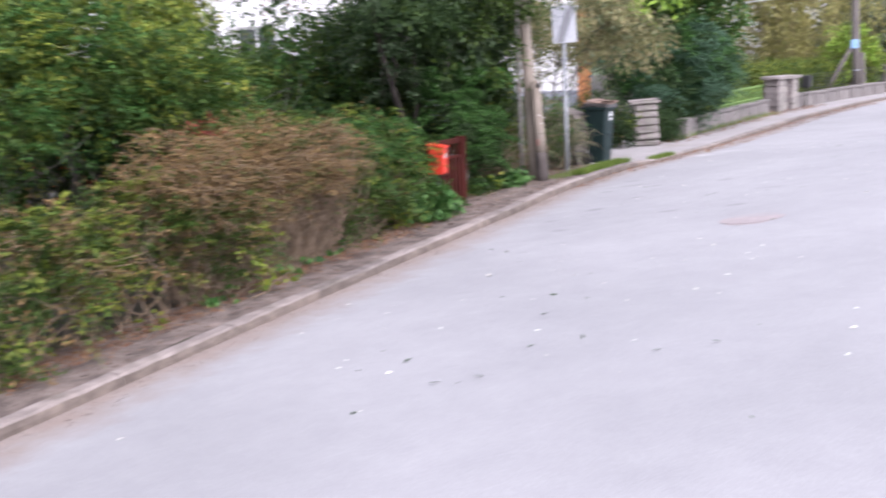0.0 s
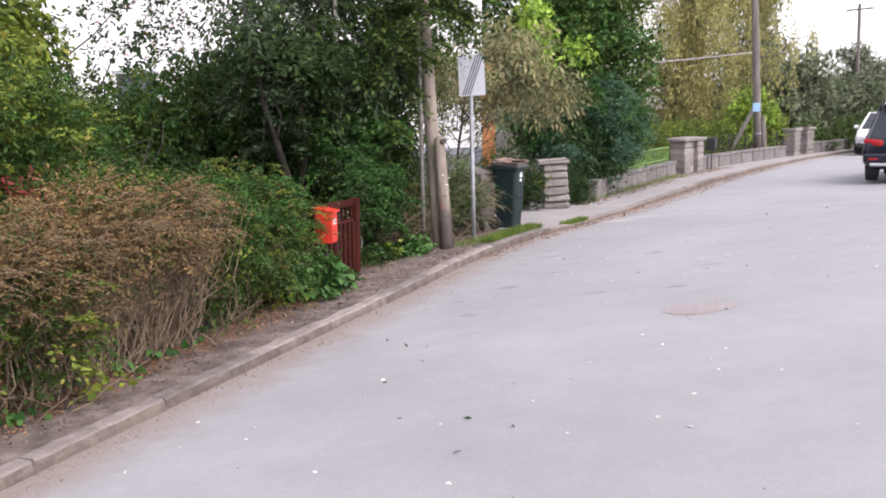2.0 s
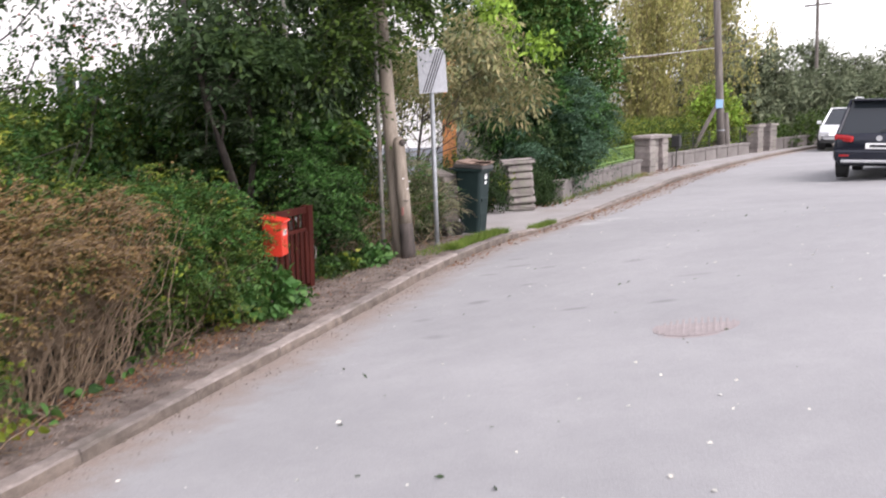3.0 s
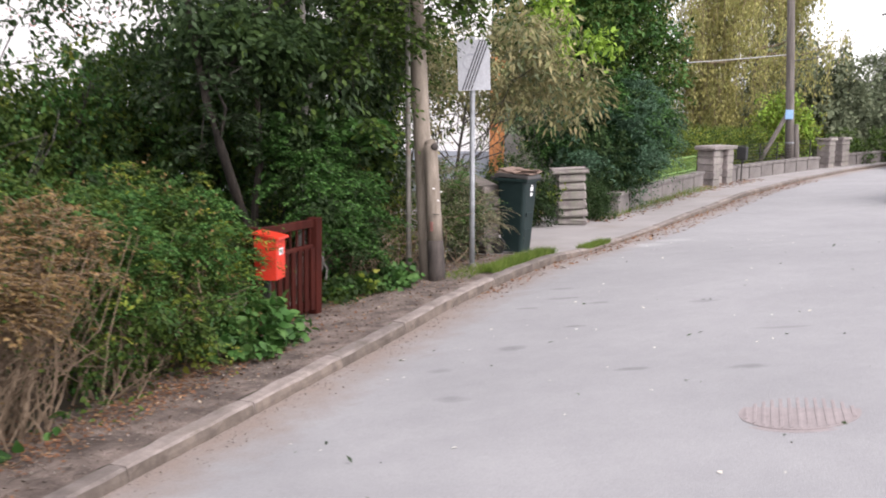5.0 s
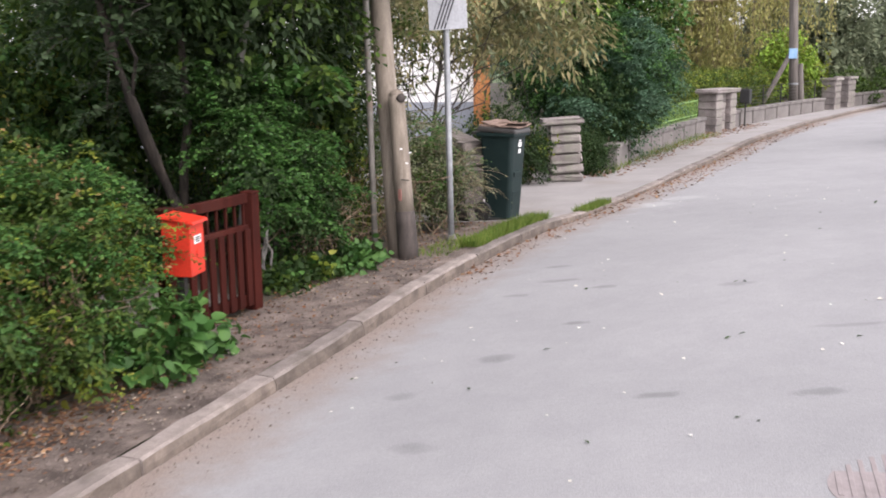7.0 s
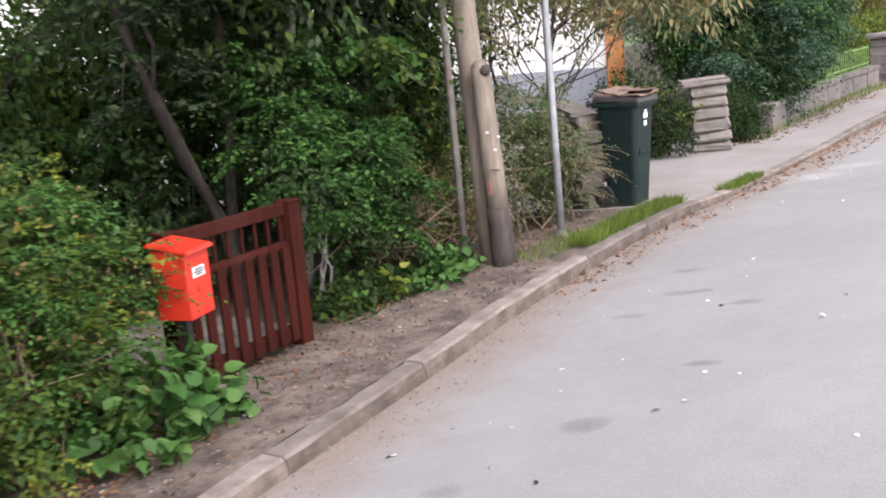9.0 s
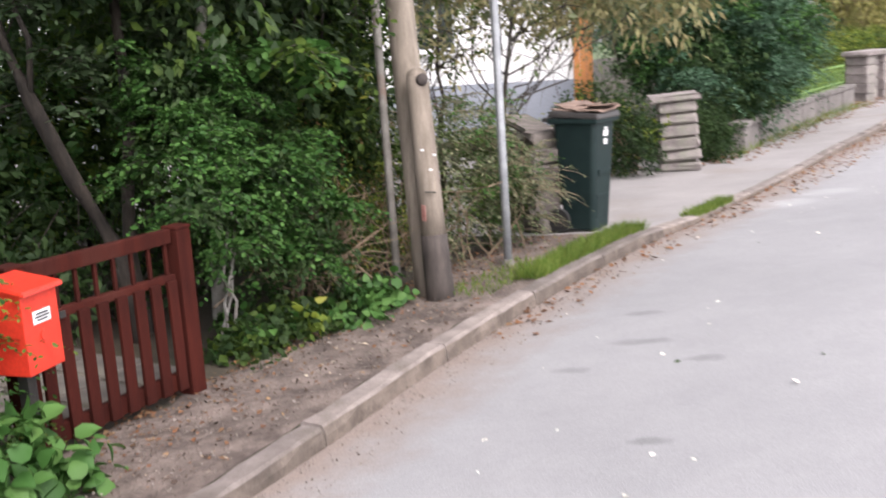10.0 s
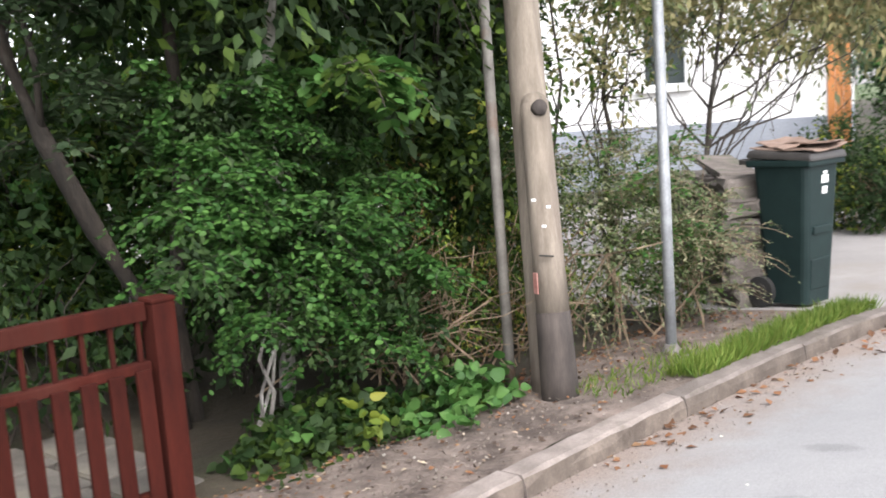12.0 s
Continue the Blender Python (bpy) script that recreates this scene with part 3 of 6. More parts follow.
def wood_pole():
    t = thing("utility_pole", pose(0, 0, 0), "weathered wooden utility pole with a short stub beside the kerb", "utility pole")
    z0 = verge_z(0, 0) - 0.1
    lean = Vector((-0.108, 0.12, 1))
    a = Vector((-0.165, 0.23, z0))
    main = [a + lean * h for h in (0, 0.4, 1.2, 2.5, 4.5, 7.5)]
    part("pole", tubes([(main, 0.1, 0.08)], 20), POLE_WOOD, t, "tall grey wooden pole", True)
    b = Vector((-0.04, 0.12, z0))
    stub = [b + Vector((-0.095, 0.085, 1)) * h for h in (0.5, 0.8, 1.1, 1.4, 1.49)]
    part("stub", tubes([(stub, 0.08, 0.068)], 20), POLE_WOOD, t, "short wooden stub with a round top", True)
    foot = [b + Vector((-0.095, 0.085, 1)) * h for h in (0, 0.2, 0.38, 0.5)]
    part("stub_foot", tubes([(foot, 0.094, 0.083)], 20), TAR, t, "dark tarred foot of the stub", True)
    bm = bmesh.new()
    bmesh.ops.create_uvsphere(bm, u_segments=20, v_segments=8, radius=0.068, matrix=Matrix.Translation(b + Vector((-0.095, 0.085, 1)) * 1.485) @ Matrix.Diagonal((1, 1, 0.9, 1)))
    part("stub_top", bm, POLE_WOOD, t, "rounded stub top", True)
    bm = bmesh.new()
    cyl(bm, 0.04, 0.036, 0.03, b + Vector((-0.095, 0.085, 1)) * 1.47 + Vector((0.058, -0.045, 0)), (72, 0, 50), 18)
    part("bolt_head", bm, TAR, t, "dark round bolt plate", True)
    for h in (0.78,):
        bm = bmesh.new()
        c = b + Vector((-0.095, 0.085, 1)) * h
        box(bm, (0.07, 0.012, 0.008), c + Vector((0.05, -0.085, 0)), (0, 6, 30), 0.002)
        part("nail_strip", bm, IRON, t, "short dark iron strip")
    for h, dx in ((1.02, 0.05), (1.05, -0.03), (0.93, 0.02)):
        bm = bmesh.new()
        box(bm, (0.02, 0.012, 0.013), b + Vector((dx, -0.088, h)), (0, 0, 0), 0.003)
        part("tag", bm, WHITE, t, "small white number tag, blank")
    bm = bmesh.new()
    box(bm, (0.035, 0.006, 0.1), b + Vector((-0.045, -0.089, 0.66)), (0, 0, -22), 0.002)
    part("paint_mark", bm, PINK, t, "faded red paint mark")
    return t


def thin_pole():
    t = thing("steel_post", pose(0, 0, 0), "thin rusty galvanised post standing among the bushes", "post")
    a = Vector((-0.37, 0.17, -0.2))
    part("post", tubes([([a + Vector((-0.03, 0.03, 1)) * h for h in (0, 1, 2, 3.2)], 0.027, 0.027)], 14), OLD_ZINC, t, smooth=True)
    bm = bmesh.new()
    cyl(bm, 0.029, 0.026, 0.02, a + Vector((-0.03, 0.03, 1)) * 3.2, seg=14)
    part("cap", bm, ZINC, t)
    return t


def road_sign():
    t = thing("road_sign", pose(0.062, 1.056, 0), "end of parking zone sign on a galvanised post", "road sign")
    z0 = verge_z(0.06, 1.05) - 0.1
    tilt = Vector((-0.045, 0.09, 1))
    part("post", tubes([([Vector((0, 0, z0)) + tilt * h for h in (0, 1, 2, 2.3, 2.66)], 0.03, 0.03)], 16), ZINC, t, smooth=True)
    face = pose(-0.085, 0.2, 2.245, -5, -3, 13)
    bm = bmesh.new()
    box(bm, (0.36, 0.004, 0.56), (0, -0.045, 0), (0, 0, 0), 0.0015)
    bmesh.ops.transform(bm, matrix=face, verts=bm.verts)
    plate = part("plate", bm, SIGN_BACK, t, "pale grey sign plate with diagonal black lines")
    for i in range(4):
        bm = bmesh.new()
        box(bm, (0.015, 0.002, 0.585), (0.0 + 0.032 * (i - 1.5) + 0.02, -0.0485, 0), (0, 21, 0))
        for v in bm.verts:
            v.co.z = min(max(v.co.z, -0.272), 0.272)
        bmesh.ops.transform(bm, matrix=face, verts=bm.verts)
        part("diagonal_line", bm, SIGN_BLACK, plate, "thin black diagonal line")
    bm = bmesh.new()
    ring = bmesh.ops.create_circle(bm, segments=28, radius=0.1)["verts"]
    inner = bmesh.ops.create_circle(bm, segments=28, radius=0.078)["verts"]
    for i in range(28):
        bm.faces.new((ring[i], ring[(i + 1) % 28], inner[(i + 1) % 28], inner[i]))
    bmesh.ops.transform(bm, matrix=face @ pose(-0.03, -0.0485, 0.03, 90), verts=bm.verts)
    part("faded_ring", bm, SIGN_GREY, plate, "faded grey round symbol")
    for z in (-0.2, 0.2):
        bm = bmesh.new()
        cyl(bm, 0.036, 0.036, 0.03, (-0.1 - 0.045 * z, 0.205 + 0.09 * z, 2.245 + z), seg=16)
        box(bm, (0.03, 0.05, 0.025), (-0.095 - 0.045 * z, 0.17 + 0.09 * z, 2.245 + z), (0, 0, 13), 0.003)
        part("clamp", bm, ZINC, t, "steel clamp")
    bm = bmesh.new()
    cyl(bm, 0.06, 0.035, 0.05, (0, 0, z0 + 0.12), seg=16)
    part("footing", bm, CONCRETE, t, "small concrete footing")
    return t


def gate():
    """Slatted wooden garden gate between two posts."""
    right, left = Vector((-0.61, -1.65, 0)), Vector((-0.69, -2.6, 0))
    span = (left - right)
    width = span.length
    ang = math.degrees(math.atan2(span.y, span.x))
    z0 = verge_z(-0.8, -1.6)
    t = thing("garden_gate", pose(right.x, right.y, z0, 0, 0, ang), "red-brown painted slatted wooden garden gate, closed", "gate")
    for x, h in ((0.0, 0.845), (width, 0.85)):
        bm = bmesh.new()
        box(bm, (0.095, 0.095, h + 0.1), (x, 0, (h - 0.1) / 2), (0, 0, 0), 0.008)
        box(bm, (0.102, 0.102, 0.02), (x, 0, h + 0.009), (0, 0, 0), 0.008)
        part("gate_post", bm, RED_PAINT, t, "square red-brown gate post")
    for z, h, d in ((0.82, 0.07, 0.045), (0.615, 0.04, 0.05), (0.1, 0.085, 0.045)):
        bm = bmesh.new()
        box(bm, (width - 0.12, d, h), (width / 2, 0, z), (0, 0, 0), 0.006)
        part("rail", bm, RED_PAINT, t)
    n = 8
    bm = bmesh.new()
    box(bm, (0.06, 0.02, 0.55), (0, 0, 0.335), (0, 0, 0), 0.004)
    first = part("slat", bm, RED_PAINT, t)
    bm = bmesh.new()
    box(bm, (0.018, 0.018, 0.2), (0, 0, 0.71), (0, 0, 0), 0.003)
    bar = part("bar", bm, RED_PAINT, t)
    for i in range(n):
        x = 0.1 + (width - 0.2) * i / (n - 1)
        m = pose(x, 0.036, 0, 0, random.uniform(-0.6, 0.6), 0)
        if i == 0:
            first.matrix_local = m
        else:
            share("slat", first, m, t)
        mb = pose(x - 0.01, 0, 0)
        if i == 0:
            bar.matrix_local = mb
        else:
            share("bar", bar, mb, t)
    bm = bmesh.new()
    box(bm, (0.12, 0.012, 0.03), (width - 0.14, 0.062, 0.62), (0, 0, 0), 0.003)
    part("latch", bm, IRON, t, "dark iron latch")
    return t


def mailbox():
    t = thing("mailbox", pose(-0.475, -2.75, -0.02, 0, 0, 8), "bright red metal mailbox on a dark post", "mailbox")
    bm = bmesh.new()
    box(bm, (0.18, 0.205, 0.33), (0, 0, 0.605), (0, 0, 0), 0.006)
    part("body", bm, BOX_RED, t)
    # lid with sloping top and a front lip
    v = [(-0.105, -0.118, 0.79), (0.117, -0.118, 0.75), (0.117, 0.118, 0.75), (-0.105, 0.118, 0.79), (-0.105, -0.118, 0.808), (0.113, -0.118, 0.77), (0.113, 0.118, 0.77), (-0.105, 0.118, 0.808)]
    f = [(0, 3, 2, 1), (4, 5, 6, 7), (0, 1, 5, 4), (1, 2, 6, 5), (2, 3, 7, 6), (3, 0, 4, 7)]
    bm = bmesh.new()
    vs = [bm.verts.new(c) for c in v]
    for q in f:
        bm.faces.new([vs[i] for i in q])
    bmesh.ops.bevel(bm, geom=bm.edges[:], offset=0.005, segments=2, affect="EDGES")
    part("lid", bm, BOX_RED, t, "sloping red lid")
    bm = bmesh.new()
    box(bm, (0.003, 0.1, 0.05), (0.092, 0.0, 0.655), (0, 0, 0), 0.001)
    lab = part("name_plate", bm, WHITE, t, "white plate with dark bars")
    for z, w in ((0.667, 0.07), (0.655, 0.082), (0.643, 0.06)):
        bm = bmesh.new()
        box(bm, (0.002, w, 0.007), (0.094, 0, z))
        part("print_bar", bm, SIGN_BLACK, lab)
    bm = bmesh.new()
    cyl(bm, 0.02, 0.02, 0.006, (0.092, 0.0, 0.58), (0, 90, 0), 14)
    part("lock", bm, BOX_RED, t, "small round lock")
    bm = bmesh.new()
    box(bm, (0.05, 0.05, 0.7), (-0.02, 0, 0.1), (0, 0, 0), 0.005)
    part("post", bm, IRON, t, "dark square post")
    return t


def wheelie_bin():
    t = thing("wheelie_bin", pose(0.2, 2.55, verge_z(0.2, 2.5), 0, 0, -11) @ Matrix.Diagonal((0.92, 0.92, 1, 1)), "dark green wheeled refuse bin with a closed lid", "refuse bin")
    bm = bmesh.new()
    lo, hi = (0.31, 0.32), (0.42, 0.4)
    rings = []
    for z, k in ((0.03, 0.0), (0.06, 0.03), (0.45, 0.5), (0.88, 1.0), (0.93, 1.03)):
        w, d = lo[0] + (hi[0] - lo[0]) * k, lo[1] + (hi[1] - lo[1]) * k
        ring = []
        for sx, sy in ((1, 1), (-1, 1), (-1, -1), (1, -1)):
            for q in range(4):
                a = math.atan2(sy, sx) - math.pi / 4 + math.pi / 6 * q
                ring.append(bm.verts.new((sx * (w / 2 - 0.045) + 0.045 * math.cos(a), sy * (d / 2 - 0.045) + 0.045 * math.sin(a), z)))
        rings.append(ring)
    for a, b in zip(rings, rings[1:]):
        for i in range(16):
            bm.faces.new((a[i], a[(i + 1) % 16], b[(i + 1) % 16], b[i]))
    bm.faces.new(rings[0][::-1])
    bm.faces.new(rings[-1])
    part("body", bm, BIN_GREEN, t, smooth=False)
    bm = bmesh.new()
    box(bm, (0.49, 0.45, 0.045), (0, 0, 0.925), (0, 0, 0), 0.012)
    part("rim", bm, BIN_GREEN, t)
    bm = bmesh.new()
    box(bm, (0.51, 0.46, 0.05), (0.01, 0, 0.975), (0, 3, 0), 0.018, 0.93)
    part("lid", bm, LID_BROWN, t, "dark plastic lid")
    bm = bmesh.new()
    cyl(bm, 0.015, 0.015, 0.4, (-0.3, 0, 0.94), (90, 0, 0), 10)
    for y in (-0.2, 0, 0.2):
        box(bm, (0.09, 0.025, 0.03), (-0.26, y, 0.935), (0, 0, 0), 0.004)
    part("handle", bm, LID_BROWN, t, "grab bar at the back")
    for y in (-0.19, 0.19):
        bm = bmesh.new()
        cyl(bm, 0.1, 0.1, 0.045, (-0.17, y, 0.1), (90, 0, 0), 24)
        w = part("wheel", bm, BLACK, t, "black rubber wheel")
        bm = bmesh.new()
        cyl(bm, 0.055, 0.055, 0.052, (-0.17, y, 0.1), (90, 0, 0), 16)
        part("hub", bm, LID_BROWN, w)
    bm = bmesh.new()
    cyl(bm, 0.012, 0.012, 0.46, (-0.17, 0, 0.1), (90, 0, 0), 8)
    part("axle", bm, IRON, t)
    for z, w, h in ((0.855, 0.05, 0.018), (0.815, 0.085, 0.05), (0.745, 0.06, 0.045)):
        bm = bmesh.new()
        box(bm, (0.004, w, h), (0.155 + 0.055 * (z - 0.05) / 0.85 + 0.0035, 0.02, z), (0, 3.7, 0), 0.0015)
        part("sticker", bm, WHITE, t, "white sticker, blank")
    bm = bmesh.new()
    box(bm, (0.02, 0.22, 0.05), (0.19, 0, 0.5), (0, 4, 0), 0.008)
    part("front_grip", bm, BIN_GREEN, t)
    bm = bmesh.new()
    box(bm, (0.02, 0.24, 0.2), (0.163, 0, 0.22), (0, 4, 0), 0.008)
    part("front_panel", bm, BIN_GREEN, t)
    return t


def cardboard():
    z = verge_z(0.2, 2.5) + 1.0
    for i, (dx, dy, w, d, a, tilt) in enumerate(((0.02, 0.0, 0.46, 0.36, -14, 2), (0.07, 0.03, 0.38, 0.3, 8, -3), (-0.04, -0.02, 0.3, 0.26, -35, 4))):
        bm = bmesh.new()
        bmesh.ops.create_grid(bm, x_segments=8, y_segments=6, size=0.5)
        for v in bm.verts:
            v.co.z = 0.05 * noise.noise((v.co.x * 3 + i * 7, v.co.y * 3, 1))
            v.co.x, v.co.y, v.co.z = v.co.x * w, v.co.y * d, v.co.z * 0.5
        bmesh.ops.solidify(bm, geom=bm.faces[:], thickness=0.008)
        ob = part("cardboard_sheet", bm, CARD)
        ob.matrix_world = pose(0.2 + dx, 2.55 + dy, z + 0.02 + 0.016 * i, tilt, tilt, a)
        tagged(ob, "soggy brown flattened cardboard on the bin lid", "cardboard", "cardboard on the bin")


def manhole():
    x, y = 3.34, -4.45
    z = road_z(x, y)
    t = thing("manhole_cover", pose(x, y, z, 0, -7.6, 0) @ pose(0, 0, -0.006), "rusty round cast iron manhole cover in the asphalt", "manhole cover")
    bm = bmesh.new()
    cyl(bm, 0.33, 0.33, 0.03, (0, 0, -0.012), seg=48)
    part("frame", bm, RUST, t)
    bm = bmesh.new()
    cyl(bm, 0.29, 0.29, 0.03, (0, 0, -0.008), seg=48)
    part("lid", bm, RUST, t)
    for i in range(-6, 7):
        h = math.sqrt(max(0.27**2 - (i * 0.042) ** 2, 0))
        bm = bmesh.new()
        box(bm, (0.018, 2 * h, 0.004), (i * 0.042, 0, 0.0075), (0, 0, 0), 0.002)
        part("rib", bm, RUST, t)


wood_pole()
thin_pole()
road_sign()
gate()
path = thing("garden_path", None, "path of pale flagstones behind the gate", "path", kind="structure")
flag = None
for i in range(3):
    for j in range(3):
        w = 0.34 + 0.05 * random.random()
        m = pose(-0.98 - 0.4 * i, -1.55 - 0.33 * j + 0.06 * i, verge_z(-1.1 - 0.4 * i, -2) + 0.035, random.uniform(-1, 1), random.uniform(-1, 1), random.uniform(-5, 5))
        if flag is None:
            flag = part("flagstone", rough_block((0.37, 0.3, 0.05), 3, 0.012, 0.006), FLAG, path)
            flag.matrix_local = m
        else:
            share("flagstone", flag, m, path)
mailbox()
wheelie_bin()
cardboard()
manhole()

# ---------------- walls and pillars ----------------
DARK_STONE = surface("dark_field_stone", (0.075, 0.064, 0.056), (0.18, 0.155, 0.14), 6, 40, 0.95, relief=0.015, stain=(0.06, 0.07, 0.04), piece=0.25)


def stone_pillar():
    x, y, a = 0.05, 7.25, 16
    z = verge_z(x, y)
    t = thing("stone_pillar", pose(x, y, z, 0, -3, a), "gate pillar of stacked rough pinkish stones", "pillar")
    hs, top = [0.13, 0.15, 0.15, 0.16, 0.14, 0.15], 0.0
    for i, h in enumerate(hs):
        ob = part("stone", rough_block((0.5 - 0.01 * i, 0.5, h - 0.03), i, 0.026, 0.016), STONE, t)
        ob.matrix_local = pose(random.uniform(-0.012, 0.012), 0, top + h / 2, 0, random.uniform(-1.2, 1.2), random.uniform(-2, 2))
        top += h
    bm = bmesh.new()
    box(bm, (0.38, 0.38, top), (0, 0, top / 2))
    part("mortar", bm, DARK_STONE, t, "dark recessed mortar core")
    ob = part("cap_stone", rough_block((0.62, 0.56, 0.08), 9, 0.02), STONE, t, "projecting flat cap stone")
    ob.matrix_local = pose(-0.03, 0, top + 0.04)


WALL = [(0.55, 8.6), (0.75, 11.0), (1.15, 14.0), (1.75, 17.2), (2.35, 19.4), (3.3, 22.2), (4.4, 25.0), (5.6, 27.6), (7.6, 31.0)]


def wall_point(s):
    for (x0, y0), (x1, y1) in zip(WALL, WALL[1:]):
        d = math.hypot(x1 - x0, y1 - y0)
        if s <= d:
            k = s / d
            return x0 + (x1 - x0) * k, y0 + (y1 - y0) * k, math.degrees(math.atan2(y1 - y0, x1 - x0))
        s -= d
    return (*WALL[-1], 60)


def low_wall():
    t = thing("low_wall", None, "low weathered concrete block garden wall along the pavement", "wall", kind="structure")
    bm = bmesh.new()
    box(bm, (0.93, 0.2, 0.36), (0, 0, 0.18), (0, 0, 0), 0.012)
    blocks = part("block", bm, CONCRETE, t)
    bm = bmesh.new()
    box(bm, (1.0, 0.26, 0.07), (0, 0, 0.4), (0, 0, 0), 0.012)
    caps = part("coping", bm, CONCRETE, t)
    s, i = 0.5, 0
    while s < 24.5:
        x, y, a = wall_point(s)
        if not (8.4 < s < 10.4 or 18.4 < s < 20.2):
            m = pose(x, y, verge_z(x, y) - 0.02 + random.uniform(-0.012, 0.012), 0, 0, a + random.uniform(-1, 1))
            if i == 0:
                blocks.matrix_local, caps.matrix_local = m, m
            else:
                share("block", blocks, m, t)
                share("coping", caps, m, t)
            i += 1
        s += 1.0


def gate_pillars(s0, gap, h, lintel):
    x0, y0, a = wall_point(s0)
    for j, s in enumerate((s0, s0 + gap)):
        x, y, a = wall_point(s)
        t = thing("gate_pillar", pose(x, y, verge_z(x, y) - 0.02, 0, 0, a), "square pinkish stone gate pillar of stacked blocks", "pillar", "stone gate pillars")
        n = 5
        for i in range(n):
            ob = part("stone", rough_block((0.5, 0.45, h / n - 0.015), 20 + i, 0.02), STONE, t)
            ob.matrix_local = pose(0, 0, h / n * (i + 0.5), 0, 0, random.uniform(-1.5, 1.5))
        bm = bmesh.new()
        box(bm, (0.44, 0.4, h), (0, 0, h / 2))
        part("mortar", bm, CONCRETE, t)
        if not lintel:
            ob = part("cap_stone", rough_block((0.6, 0.55, 0.07), 31, 0.015), STONE, t)
            ob.matrix_local = pose(0, 0, h + 0.035)
    if lintel:
        x, y, a = wall_point(s0 + gap / 2)
        ob = part("capping_slab", rough_block((gap + 0.75, 0.56, 0.09), 40, 0.02), STONE)
        ob.matrix_world = pose(x, y, verge_z(x, y) - 0.02 + h + 0.045, 0, 0, a)
        tagged(ob, "flat stone slab lying across two gate pillars", "stone slab")
        t = thing("stone_infill", pose(x, y, verge_z(x, y) - 0.02, 0, 0, a), "stone panel between two gate pillars", "wall")
        for i in range(4):
            ob = part("stone", rough_block((gap - 0.52, 0.3, h / 4 - 0.015), 50 + i, 0.02), STONE, t)
            ob.matrix_local = pose(0, 0.05, h / 4 * (i + 0.5))


def iron_fence():
    t = thing("iron_fence", None, "thin green painted iron railing on the low wall", "fence")
    paths_top = []
    for s in np.arange(3.0, 7.6, 0.14):
        x, y, a = wall_point(float(s))
        z = verge_z(x, y) + 0.4
        part("bar", tubes([([(x, y, z), (x, y, z + 0.45)], 0.008, 0.008)], 6), LIME_PAINT, t)
        paths_top.append((x, y, z + 0.42))
    part("rail", tubes([(paths_top, 0.01, 0.01)], 6), LIME_PAINT, t)
    part("rail", tubes([([(x, y, z - 0.32) for x, y, z in paths_top], 0.01, 0.01)], 6), LIME_PAINT, t)


LIME_PAINT = surface("green_iron_paint", (0.16, 0.3, 0.07), (0.24, 0.4, 0.11), 6, 50, 0.6)


def dark_mailbox():
    x, y, a = wall_point(10.85)
    t = thing("letter_box", pose(x + 0.1, y, verge_z(x, y), 0, 0, a), "small black letter box on a thin post beside the pillar", "mailbox")
    bm = bmesh.new()
    box(bm, (0.22, 0.26, 0.36), (0, -0.16, 0.78), (0, 0, 0), 0.03)
    part("body", bm, BLACK, t)
    bm = bmesh.new()
    cyl(bm, 0.02, 0.02, 0.65, (0, -0.16, 0.3), seg=10)
    part("post", bm, IRON, t)


def dry_stone_wall():
    t = thing("dry_stone_wall", None, "short crumbling dry stone wall beside the bin", "stone wall")
    rng = random.Random(5)
    base = [part("stone", rough_block((0.3, 0.26, 0.13), 70 + k, 0.035, 0.02), DARK_STONE, t) for k in range(4)]
    used = [False] * 4
    for row in range(7):
        s = 0.0
        while s < 1.5 - 0.04 * row:
            w = rng.uniform(0.75, 1.35)
            k = rng.randrange(4)
            x, y = -0.16 - s * 0.72, 2.55 + s * 0.8
            m = pose(x, y, verge_z(x, y) + 0.06 + 0.122 * row, rng.uniform(-9, 9), rng.uniform(-9, 9), 130 + rng.uniform(-20, 20)) @ Matrix.Diagonal((w, 1, 1, 1))
            if not used[k]:
                base[k].matrix_local, used[k] = m, True
            else:
                share("stone", base[k], m, t)
            s += 0.29 * w
    bm = bmesh.new()
    box(bm, (1.45, 0.14, 0.74), (0, 0, 0.37))
    core = part("core", bm, DARK_STONE, t)
    core.matrix_local = pose(-0.16 - 0.72 * 0.75, 2.55 + 0.8 * 0.75, verge_z(-0.7, 3), 0, 0, 132)
    ob = part("slab", rough_block((0.7, 0.3, 0.04), 88, 0.012), DARK_STONE, t, "thin slab lying on top")
    ob.matrix_local = pose(-0.45, 2.95, verge_z(-0.6, 3) + 0.94, 4, -9, 132)


stone_pillar()
low_wall()
gate_pillars(8.8, 1.15, 0.95, True)
gate_pillars(18.7, 1.2, 0.95, False)
iron_fence()
dark_mailbox()
dry_stone_wall()

# ---------------- white house ----------------


